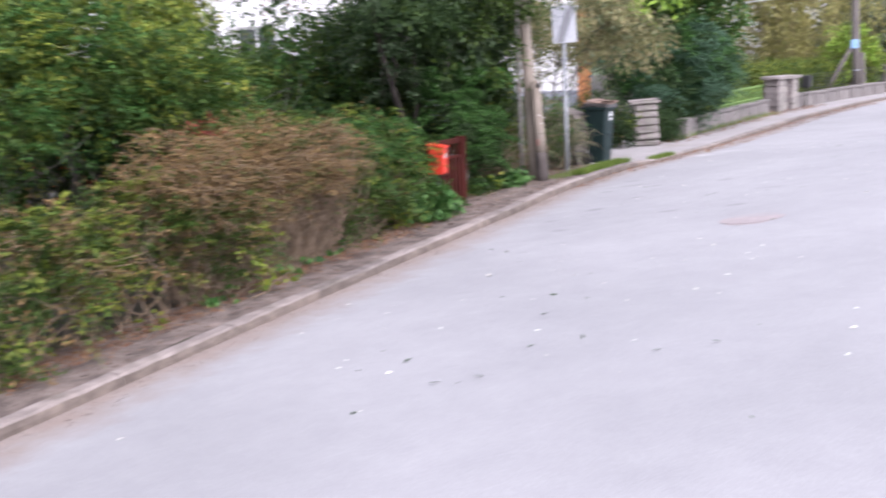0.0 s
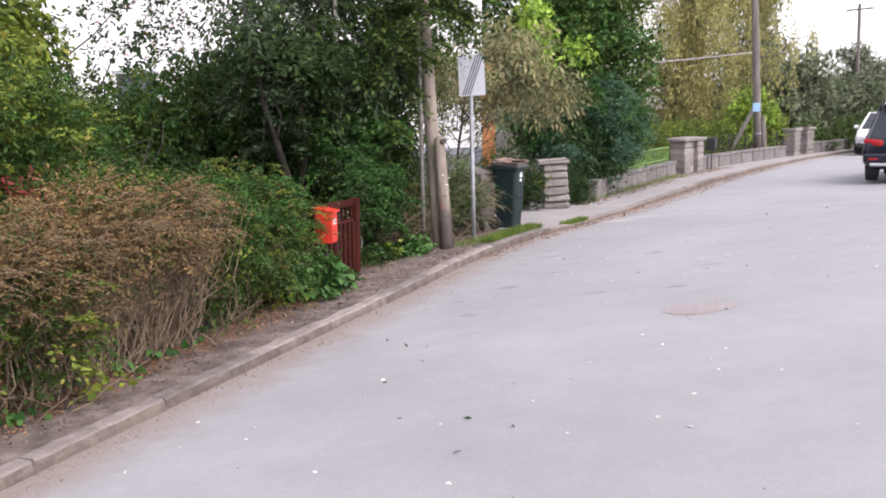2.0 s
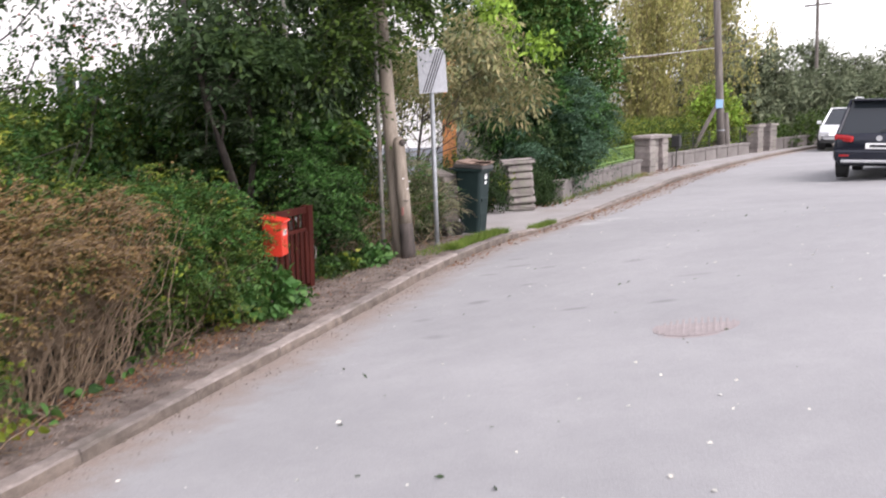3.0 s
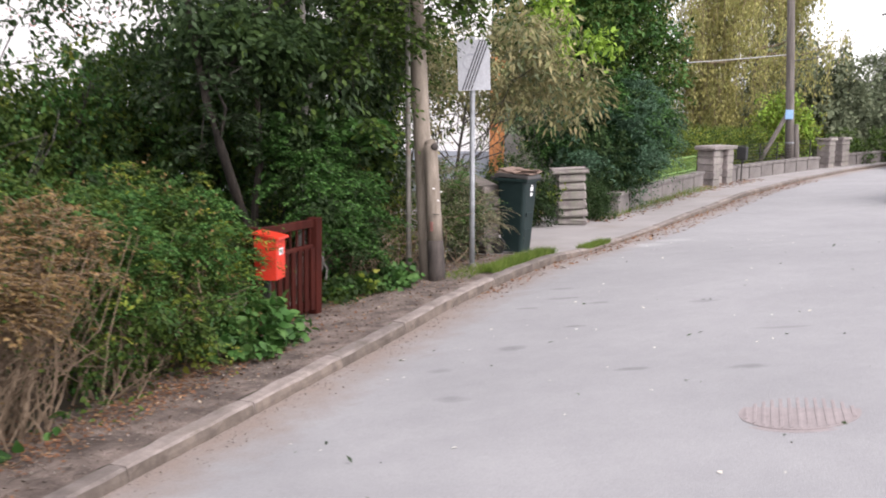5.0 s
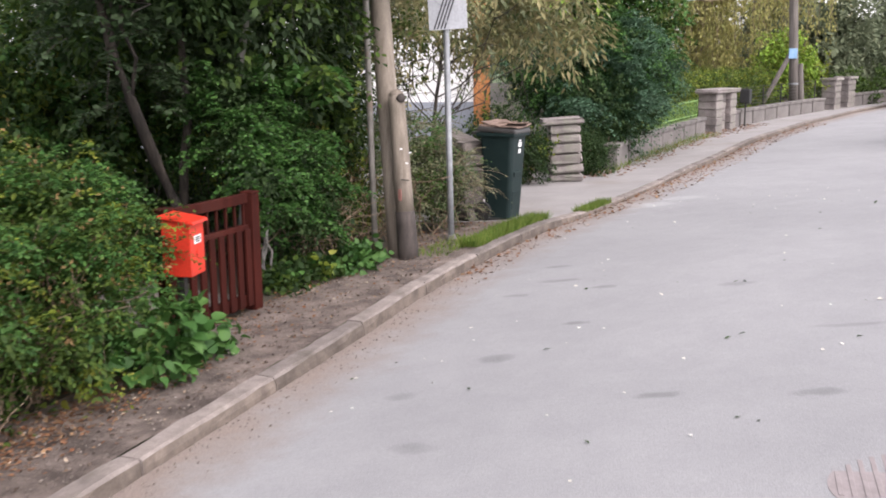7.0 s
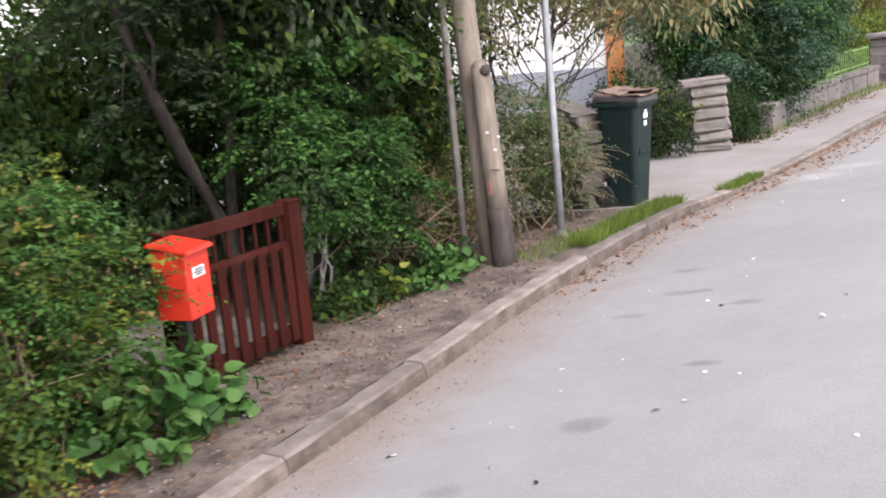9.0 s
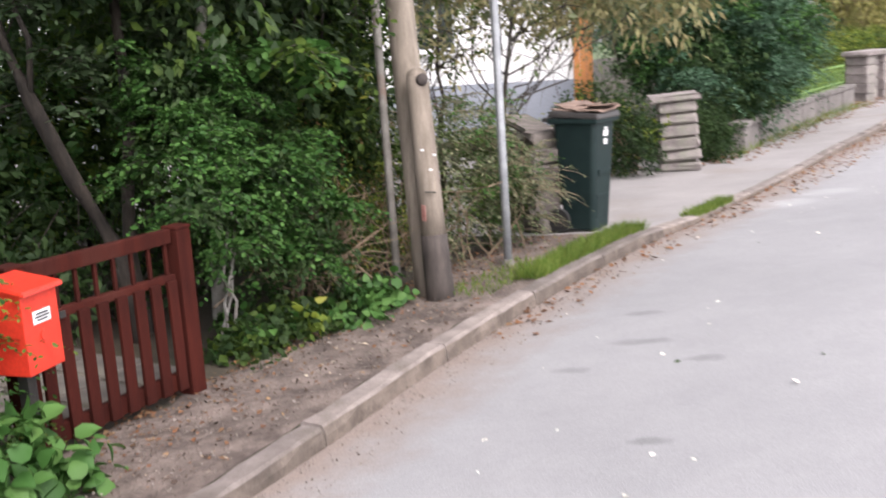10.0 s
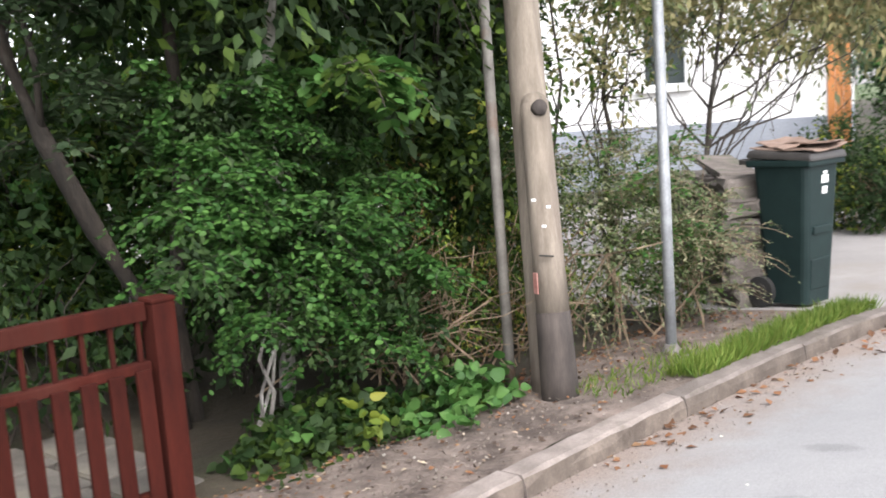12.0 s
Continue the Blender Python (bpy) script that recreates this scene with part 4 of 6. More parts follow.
def house():
    """A rendered house on a grey plinth, seen through the branches."""
    o, ang = HOUSE_AT, HOUSE_TURN
    t = thing("house", pose(o[0], o[1], -0.2, 0, 0, ang), "white rendered house on a grey painted plinth", "house")
    W, D, PH, H = 11.0, 8.0, HOUSE_PLINTH + 0.2, 6.2
    bm = bmesh.new()
    box(bm, (W, D, PH), (-W / 2, D / 2, PH / 2))
    part("plinth", bm, PLINTH, t, "grey painted plinth")
    # the front wall with openings, as piers, sills and lintels
    wins = [(-2.3, 0.75), (-5.2, 1.1), (-8.2, 1.1)]
    z0, z1 = PH + 0.55, PH + 1.85
    edges = [-W] + [e for c, w in reversed(wins) for e in (c - w / 2, c + w / 2)] + [0]
    bm = bmesh.new()
    zs = [PH, z0, z1, H]
    grid = [[bm.verts.new((x, 0.04, z)) for z in zs] for x in edges]
    for i in range(len(edges) - 1):
        for j in range(3):
            if not (i % 2 and j == 1):
                bm.faces.new((grid[i][j], grid[i + 1][j], grid[i + 1][j + 1], grid[i][j + 1]))
    out = bmesh.ops.extrude_face_region(bm, geom=bm.faces[:])
    bmesh.ops.translate(bm, vec=(0, 0.3, 0), verts=[v for v in out["geom"] if isinstance(v, bmesh.types.BMVert)])
    bmesh.ops.recalc_face_normals(bm, faces=bm.faces[:])
    part("front_wall", bm, RENDER, t)
    bm = bmesh.new()
    box(bm, (0.3, D - 0.34, H - PH), (-0.15 - 0.003, D / 2 + 0.17, PH + (H - PH) / 2))
    box(bm, (0.3, D - 0.34, H - PH), (-W + 0.15, D / 2 + 0.17, PH + (H - PH) / 2))
    box(bm, (W, 0.3, H - PH), (-W / 2, D - 0.15, PH + (H - PH) / 2))
    part("side_walls", bm, RENDER, t)
    bm = bmesh.new()
    v = [bm.verts.new(c) for c in ((-W - 0.5, -0.5, H), (0.5, -0.5, H), (0.5, D + 0.5, H), (-W - 0.5, D + 0.5, H), (-W - 0.5, D / 2, H + 2.6), (0.5, D / 2, H + 2.6))]
    for q in ((0, 1, 5, 4), (2, 3, 4, 5), (1, 2, 5), (3, 0, 4), (3, 2, 1, 0)):
        bm.faces.new([v[i] for i in q])
    part("roof", bm, ROOF, t)
    for c, w in wins:
        bm = bmesh.new()
        for dx in (-w / 2 + 0.035, w / 2 - 0.035, 0):
            box(bm, (0.07 if dx else 0.05, 0.08, z1 - z0), (c + dx, 0.2, (z0 + z1) / 2), (0, 0, 0), 0.006)
        for z in (z0 + 0.035, z1 - 0.035):
            box(bm, (w - 0.14, 0.08, 0.07), (c, 0.2, z), (0, 0, 0), 0.006)
        fr = part("window", bm, WHITE, t, "white framed window")
        bm = bmesh.new()
        box(bm, (w - 0.1, 0.012, z1 - z0 - 0.1), (c, 0.215, (z0 + z1) / 2))
        part("pane", bm, PANE, fr)
        bm = bmesh.new()
        box(bm, (w + 0.14, 0.12, 0.05), (c, 0.0, z0 - 0.025), (0, 0, 0), 0.006)
        part("sill", bm, WHITE, fr)
    for i in range(3):
        bm = bmesh.new()
        box(bm, (0.1, 0.03, 2.4), (0.06 + 0.105 * i, 0.02, PH + 0.75), (0, 0, 0), 0.006)
        part("corner_board", bm, ORANGE, t, "orange painted vertical board")


HOUSE_AT, HOUSE_TURN, HOUSE_PLINTH = (-2.35, 10.6), 15, 0.95
house()

# ---------------- hedges, shrubs and trees ----------------


def bush(name, label, category, foot, top, n_stems, blobs, leaves, seed, stem_mat=TWIG, stem_r=0.12, thick=(0.009, 0.003), wob=0.08, fork=True, arching=()):
    t = thing(name, None, label, category)
    part("twigwork", stems(foot, top, n_stems, stem_r, seed, wob, thick, fork=fork), stem_mat, t)
    for i, (nm, count, size, mat, kw) in enumerate(leaves):
        crown(nm, kw.pop("blobs", blobs), count, size, mat, t, seed * 10 + i, **kw)
    for i, (nm, count, length, size, mat, kw) in enumerate(arching):
        shoots(nm, kw.pop("blobs", blobs), count, length, size, mat, t, seed * 100 + i, **kw)
    return t


def near_hedge():
    rng = np.random.default_rng(4)
    b = [(-1.0 - 0.05 * (-8 - y) + rng.normal(0, 0.1), y, 0.36 + rng.uniform(-0.05, 0.2), rng.uniform(0.36, 0.54), rng.uniform(0.4, 0.6), rng.uniform(0.4, 0.58)) for y in np.arange(-13.2, -6.3, 0.42)]
    bush("garden_hedge", "untrimmed yellow-green privet hedge behind the kerb", "hedge", (-1.1, -13.4, -0.85, -6.4, -0.2), (-1.1, -13.4, -0.9, -6.4, 0.75), 120, b,
         [("leaves", 24000, 0.045, LEAF_HEDGE, dict(shell=0.2, lump=0.55, per=30, twig=0.16, spray=True)), ("young_leaves", 6000, 0.045, LEAF_YELLOW, dict(shell=0.75, lump=0.5, per=24, twig=0.13, spray=True)),
          ("dry_leaves", 9000, 0.035, LEAF_BROWN, dict(shell=0.6, lump=0.4))], 11,
         arching=[("green_shoot_leaves", 620, 0.26, 0.042, LEAF_HEDGE, dict(rise=0.5, sag=0.45, pairs=7, reach=0.72)), ("yellow_shoot_leaves", 460, 0.26, 0.042, LEAF_YELLOW, dict(rise=0.7, sag=0.4, pairs=7, reach=0.8)),
                  ("brown_shoot_leaves", 200, 0.26, 0.035, LEAF_BROWN, dict(rise=0.7, sag=0.4, pairs=6, reach=0.85, twig_mat=TWIG))])


def brown_hedge():
    rng = np.random.default_rng(5)
    b = [(-0.78 + rng.normal(0, 0.05), y, 0.8 + rng.uniform(-0.1, 0.06), 0.42, 0.5, rng.uniform(0.3, 0.42)) for y in np.arange(-7.3, -4.9, 0.3)]
    bush("dead_hedge", "dead brown twiggy hedge with dry leaves", "hedge", (-0.95, -7.2, -0.85, -5.05, -0.2), (-0.72, -7.5, -0.6, -4.85, 1.0), 330, b,
         [("dry_leaves", 17000, 0.028, LEAF_BROWN, dict(shell=0.3, per=9, twig=0.24, lump=0.6)), ("live_leaves", 3200, 0.036, LEAF_HEDGE, dict(shell=0.6))], 12, thick=(0.0065, 0.0022), stem_r=0.1,
         arching=[("brown_shoot_leaves", 800, 0.36, 0.028, LEAF_BROWN, dict(rise=0.75, sag=0.5, pairs=8, reach=0.75, twig_mat=TWIG, tufts=12)), ("green_shoot_leaves", 90, 0.3, 0.036, LEAF_HEDGE, dict(rise=0.5, pairs=7, reach=0.8))])


def green_shrub():
    b = [(-0.9, -4.3, 0.4, 0.55, 0.6, 0.5), (-0.8, -3.75, 0.35, 0.45, 0.5, 0.5), (-0.72, -3.3, 0.3, 0.34, 0.4, 0.45), (-1.25, -4.6, 0.75, 0.6, 0.7, 0.45), (-1.1, -3.7, 0.6, 0.5, 0.6, 0.42),
         (-0.75, -4.5, 0.8, 0.35, 0.4, 0.25), (-1.4, -5.4, 0.9, 0.6, 0.7, 0.4), (-0.74, -3.12, 0.6, 0.24, 0.32, 0.3), (-1.05, -3.35, 0.92, 0.42, 0.5, 0.26), (-0.78, -3.5, 0.78, 0.3, 0.35, 0.25), (-1.5, -3.2, 0.9, 0.5, 0.6, 0.3)]
    bush("garden_shrub", "dense green shrub with small glossy leaves by the mailbox", "shrub", (-0.9, -4.7, -0.8, -3.2, -0.18), (-0.9, -4.8, -0.8, -3.1, 0.8), 70, b,
         [("leaves", 24000, 0.045, LEAF_HEDGE, dict(shell=0.2, lump=0.6, per=30, twig=0.15, spray=True)), ("bright_leaves", 4000, 0.036, LEAF_FRESH, dict(shell=0.8, lump=0.45, per=28, twig=0.13, spray=True)),
          ("tip_leaves", 2000, 0.042, LEAF_YELLOW, dict(shell=0.85, lump=0.5, per=26, twig=0.14, spray=True)), ("dry_leaves", 3000, 0.03, LEAF_BROWN, dict(shell=0.7))], 13,
         arching=[("green_shoot_leaves", 620, 0.34, 0.036, LEAF_FRESH, dict(rise=0.35, sag=0.55, pairs=10, reach=0.7)), ("dull_shoot_leaves", 420, 0.36, 0.036, LEAF_HEDGE, dict(rise=0.4, sag=0.5, pairs=10, reach=0.75)),
                  ("yellow_shoot_leaves", 130, 0.28, 0.034, LEAF_YELLOW, dict(rise=0.4, pairs=8, reach=0.85))])


def back_hedge():
    b = []
    for y in np.arange(-14, -3.3, 0.9):
        high = 1 - smooth(-4.4, -3.4, y)
        b.append((-2.6 - 0.5 * high + 0.3 * math.sin(y * 2.1), y, 0.85 + 0.75 * high + 0.2 * math.sin(y * 1.7), 0.9, 0.9, 0.95 - 0.2 * high))
    bush("tall_shrubbery", "tall dense mixed green shrubbery filling the garden", "shrubbery", (-2.6, -14, -2.5, -2.6, -0.2), (-2.6, -14, -2.5, -2.6, 1.6), 60, b,
         [("leaves", 46000, 0.06, LEAF_HEDGE, dict(shell=0.35, lump=0.4)), ("bright_leaves", 14000, 0.055, LEAF_FRESH, dict(shell=0.75, lump=0.5, per=30, twig=0.22, spray=True)), ("yellow_leaves", 5000, 0.055, LEAF_YELLOW, dict(shell=0.8, lump=0.5))], 14, BARK,
         arching=[("green_shoot_leaves", 700, 0.6, 0.05, LEAF_FRESH, dict(rise=0.4, sag=0.5, pairs=11, reach=0.75)), ("dull_shoot_leaves", 500, 0.6, 0.05, LEAF_HEDGE, dict(rise=0.5, sag=0.5, pairs=10, reach=0.75)),
                  ("yellow_shoot_leaves", 260, 0.5, 0.055, LEAF_YELLOW, dict(rise=0.6, pairs=8, reach=0.85, sag=0.4))])


def garden_tree(name, label, base, lean, height, blobs, leaves, seed, bark=BARK, r=0.09, limbs=9, trunk_line=None):
    """A tree of tapered trunk and limbs that reach into its crown."""
    rng = np.random.default_rng(seed)
    t = thing(name, None, label, "tree")
    base = Vector(base)
    top = base + Vector((lean[0], lean[1], 1)) * height
    trunk = [Vector(p) for p in trunk_line] if trunk_line else bent(base - Vector((0, 0, 0.3)), top, rng, 0.014, 8)
    part("trunk", tubes([(trunk, r, r * 0.35)], 12), bark, t, smooth=True)
    paths = []
    for i in range(limbs):
        b = blobs[i % len(blobs)]
        k = rng.integers(3, 8)
        tip = Vector(b[:3]) + Vector(rng.normal(0, 0.35, 3)) * min(b[3], b[5])
        p = bent(trunk[k], tip, rng, 0.08, 6)
        paths.append((p, r * 0.32, r * 0.08))
        for _ in range(5):
            q = p[rng.integers(2, 6)]
            paths.append((bent(q, q + Vector(rng.normal(0, 0.45, 3)), rng, 0.1, 4), r * 0.13, r * 0.03))
    part("branchwork", tubes(paths, 6), BARK, t, smooth=True)
    for i, (nm, count, size, mat, kw) in enumerate(leaves):
        crown(nm, kw.pop("blobs", blobs), count, size, mat, t, seed * 10 + i, **kw)
    return t


def trees_behind_gate():
    # some top blobs are added, mostly above the view, to shade the shrubs
    b = [(-1.7, -0.6, 2.6, 1.2, 1.3, 0.9), (-2.4, 0.6, 3.2, 1.4, 1.4, 1.2), (-1.2, 0.4, 3.2, 0.9, 1.0, 0.9), (-1.9, -1.6, 3.0, 0.7, 0.75, 0.6), (-1.0, -0.4, 2.3, 0.6, 0.7, 0.5),
         (-2.7, -0.6, 2.3, 0.6, 0.7, 0.45), (-0.75, 0.35, 2.75, 0.5, 0.6, 0.5), (-0.5, 1.3, 3.2, 0.6, 0.7, 0.6), (-1.2, 1.6, 3.4, 0.8, 0.9, 0.8), (-1.3, -0.1, 1.75, 0.35, 0.45, 0.4), (-1.0, 0.25, 1.6, 0.3, 0.4, 0.4), (-1.5, 0.8, 4.3, 1.3, 1.3, 1.0), (-2.3, -1.0, 4.2, 1.0, 1.1, 0.8), (-1.0, -0.9, 3.9, 1.1, 1.2, 0.8), (-0.9, 0.3, 5.0, 1.2, 1.4, 0.9), (-1.6, -2.2, 4.4, 1.1, 1.2, 0.8), (-1.5, -0.2, 2.2, 0.6, 0.7, 0.6), (-1.0, 0.7, 2.3, 0.45, 0.5, 0.5)]
    tree = garden_tree("cherry_tree", "leaning dark-barked tree with a dense green crown", (-1.52, -0.56, 0.0), (-0.5, -0.34), 2.9, b,
                [("leaves", 21000, 0.088, LEAF_CROWN, dict(shell=0.3, droop=0.5, twig=0.34, per=24, spray=True, lump=0.62)), ("bright_leaves", 8500, 0.088, LEAF_HEDGE, dict(shell=0.55, droop=0.5, twig=0.3, per=18, spray=True, lump=0.5)),
                 # low_leaves: dense leaf roof added to darken the hollow behind the gate
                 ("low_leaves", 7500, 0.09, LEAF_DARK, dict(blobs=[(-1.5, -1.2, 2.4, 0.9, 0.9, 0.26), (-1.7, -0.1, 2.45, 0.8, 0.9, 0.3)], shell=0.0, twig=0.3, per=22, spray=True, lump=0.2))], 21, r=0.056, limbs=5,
                trunk_line=[(-1.5, -0.98, -0.3), (-1.54, -1.06, 0.5), (-1.6, -1.28, 0.95), (-1.66, -1.45, 1.4), (-1.74, -1.54, 1.8), (-1.82, -1.58, 2.3), (-1.95, -1.58, 2.9), (-2.05, -1.5, 3.6), (-2.1, -1.4, 4.3)])
    rng = np.random.default_rng(62)
    part("second_trunk", tubes([(bent((-1.56, -0.86, -0.2), (-1.74, -0.62, 2.7), rng, 0.03, 8), 0.045, 0.025)], 10), BARK, tree, "darker upright second stem", True)
    over = [(-0.5, -0.4, 2.35, 0.3, 0.35, 0.4), (-0.35, -0.05, 2.75, 0.4, 0.5, 0.45), (-0.6, -0.47, 1.56, 0.14, 0.16, 0.14), (-0.3, 0.5, 3.0, 0.4, 0.5, 0.5), (-0.9, -0.6, 2.3, 0.3, 0.35, 0.3)]
    shoots("overhanging_leaves", over, 130, 0.42, 0.085, LEAF_HEDGE, tree, 63, "leafy branch ends hanging by the pole", rise=0.1, sag=0.8, pairs=7, aspect=0.55, twig_mat=BARK, twig_r=0.004)
    shoots("trunk_leaves", [(-1.62, -1.4, 1.45, 0.25, 0.3, 0.35), (-1.75, -1.65, 1.95, 0.35, 0.4, 0.4), (-1.5, -0.75, 1.6, 0.3, 0.35, 0.4), (-1.9, -0.6, 1.9, 0.4, 0.5, 0.3)], 90, 0.3, 0.07, LEAF_CROWN, tree, 65, "leafy side shoots on the trunks", rise=0.2, sag=0.6, pairs=6, twig_mat=BARK, twig_r=0.003)
    shoots("hanging_leaves", over[2:3], 12, 0.18, 0.1, LEAF_BIG, tree, 64, "large pale hanging leaves", rise=-0.2, sag=0.8, pairs=4, aspect=0.72)
    b = [(-2.9, 1.4, 2.2, 1.0, 1.0, 1.3), (-3.4, 0.2, 1.6, 0.9, 1.0, 1.2), (-3.3, 2.2, 1.5, 0.9, 0.9, 1.0), (-4.0, -2.0, 1.4, 1.0, 1.2, 0.9)]
    garden_tree("rowan_tree", "slim pale-barked tree among the bushes", (-1.33, -0.5, 0.0), (0.015, 0.03), 4.4, b,
                [("leaves", 20000, 0.075, LEAF_HEDGE, dict(shell=0.3, droop=0.4, lump=0.4)), ("bright_leaves", 9000, 0.07, LEAF_FRESH, dict(shell=0.6, lump=0.4))], 22, PALE_BARK, 0.045, 2)


def dark_backing():
    """Thick shrubs deep in the garden, which close it off behind the trees."""
    rng = np.random.default_rng(8)
    b = []
    for k in np.linspace(0, 0.84, 11):
        x, y = -5.2 + 2.6 * k, -4.5 + 9.0 * k
        b.append((x + rng.normal(0, 0.2), y, 0.7, 0.9, 0.9, 1.0))
        b.append((x - 0.4 + rng.normal(0, 0.2), y, (1.0 if y < 0.5 else 1.9) + rng.uniform(-0.2, 0.3), 0.9, 0.9, 0.75))
    bush("lilac_thicket", "thick dark green lilac thicket deep in the garden", "shrubbery", (-5.0, -4.5, -3.0, 3.0, -0.2), (-5.0, -4.5, -3.0, 3.0, 1.9), 50, b,
         [("leaves", 30000, 0.12, LEAF_HEDGE, dict(shell=0.15, aspect=0.6)), ("bright_leaves", 22000, 0.085, LEAF_FRESH, dict(shell=0.8, lump=0.5)), ("yellow_leaves", 13000, 0.08, LEAF_YELLOW, dict(shell=0.85))], 27, BARK, thick=(0.03, 0.008))


def gate_shrub():
    b = [(-0.98, -1.05, 1.08, 0.3, 0.36, 0.26), (-0.85, -0.72, 0.86, 0.3, 0.36, 0.28), (-0.72, -0.45, 0.62, 0.24, 0.3, 0.24), (-1.15, -0.7, 1.36, 0.36, 0.45, 0.28), (-0.78, -0.95, 0.72, 0.2, 0.24, 0.2), (-0.66, -0.28, 0.36, 0.14, 0.2, 0.14), (-0.62, -0.55, 0.45, 0.12, 0.16, 0.12), (-1.1, -0.95, 1.5, 0.26, 0.28, 0.2), (-0.9, -0.3, 1.1, 0.2, 0.25, 0.14), (-1.05, -0.2, 1.5, 0.3, 0.35, 0.22), (-0.6, -0.75, 0.95, 0.12, 0.14, 0.1), (-0.6, -0.62, 0.36, 0.15, 0.2, 0.14), (-0.66, -1.0, 0.58, 0.16, 0.2, 0.14), (-0.55, -0.4, 0.55, 0.16, 0.2, 0.2), (-0.72, -1.28, 0.82, 0.16, 0.2, 0.14), (-0.6, -1.47, 0.9, 0.13, 0.15, 0.12)]
    bush("box_shrub", "fresh green small-leaved shrub beside the gate post", "shrub", (-0.86, -1.22, -0.8, -1.08, -0.15), (-0.95, -1.0, -0.85, -0.7, 0.8), 3, b,
         # inner leaves in a darker green, the shrub's inner shade put into colour
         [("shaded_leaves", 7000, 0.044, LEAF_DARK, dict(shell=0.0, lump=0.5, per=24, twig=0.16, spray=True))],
         15, PALE_BARK, 0.03, (0.011, 0.007), 0.05, False,
         [("leaves", 430, 0.26, 0.044, LEAF_FRESH, dict(rise=0.25, sag=0.6, pairs=9, aspect=0.68, reach=0.7, tufts=6, gather=0.25, twig_mat=BARK, twig_r=0.002))])


def gate_undergrowth():
    # dark-leaved filler, added to stand for the deep shade behind the gate
    b = [(-2.3, -2.3, 0.35, 0.5, 0.6, 0.5), (-2.0, -1.5, 0.4, 0.5, 0.6, 0.5), (-1.9, -0.7, 0.4, 0.5, 0.6, 0.55), (-2.6, -1.6, 0.9, 0.6, 0.9, 0.6), (-1.6, 0.0, 0.5, 0.5, 0.6, 0.6)]
    bush("shade_undergrowth", "dark green undergrowth added to darken the hollow below the leaning tree", "shrub", (-2.4, -2.4, -1.8, 0.0, -0.2), (-2.4, -2.4, -1.8, 0.0, 0.8), 40, b,
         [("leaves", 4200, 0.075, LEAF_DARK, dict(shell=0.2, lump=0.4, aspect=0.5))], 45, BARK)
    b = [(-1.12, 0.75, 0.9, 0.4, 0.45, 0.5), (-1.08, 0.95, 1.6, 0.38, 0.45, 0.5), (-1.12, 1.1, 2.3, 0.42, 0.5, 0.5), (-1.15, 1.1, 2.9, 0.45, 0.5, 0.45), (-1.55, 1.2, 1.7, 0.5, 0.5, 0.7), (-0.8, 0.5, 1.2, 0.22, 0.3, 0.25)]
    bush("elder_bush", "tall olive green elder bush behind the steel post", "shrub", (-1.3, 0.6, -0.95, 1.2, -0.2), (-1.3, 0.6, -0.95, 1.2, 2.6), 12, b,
         # shaded_leaves: darker colour standing for shade deep in the bush
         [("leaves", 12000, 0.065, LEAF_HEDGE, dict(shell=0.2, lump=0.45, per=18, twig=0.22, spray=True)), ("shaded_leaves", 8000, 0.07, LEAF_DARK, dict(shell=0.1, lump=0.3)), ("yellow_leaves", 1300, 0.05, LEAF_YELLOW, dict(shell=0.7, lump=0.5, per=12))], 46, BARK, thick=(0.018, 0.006))


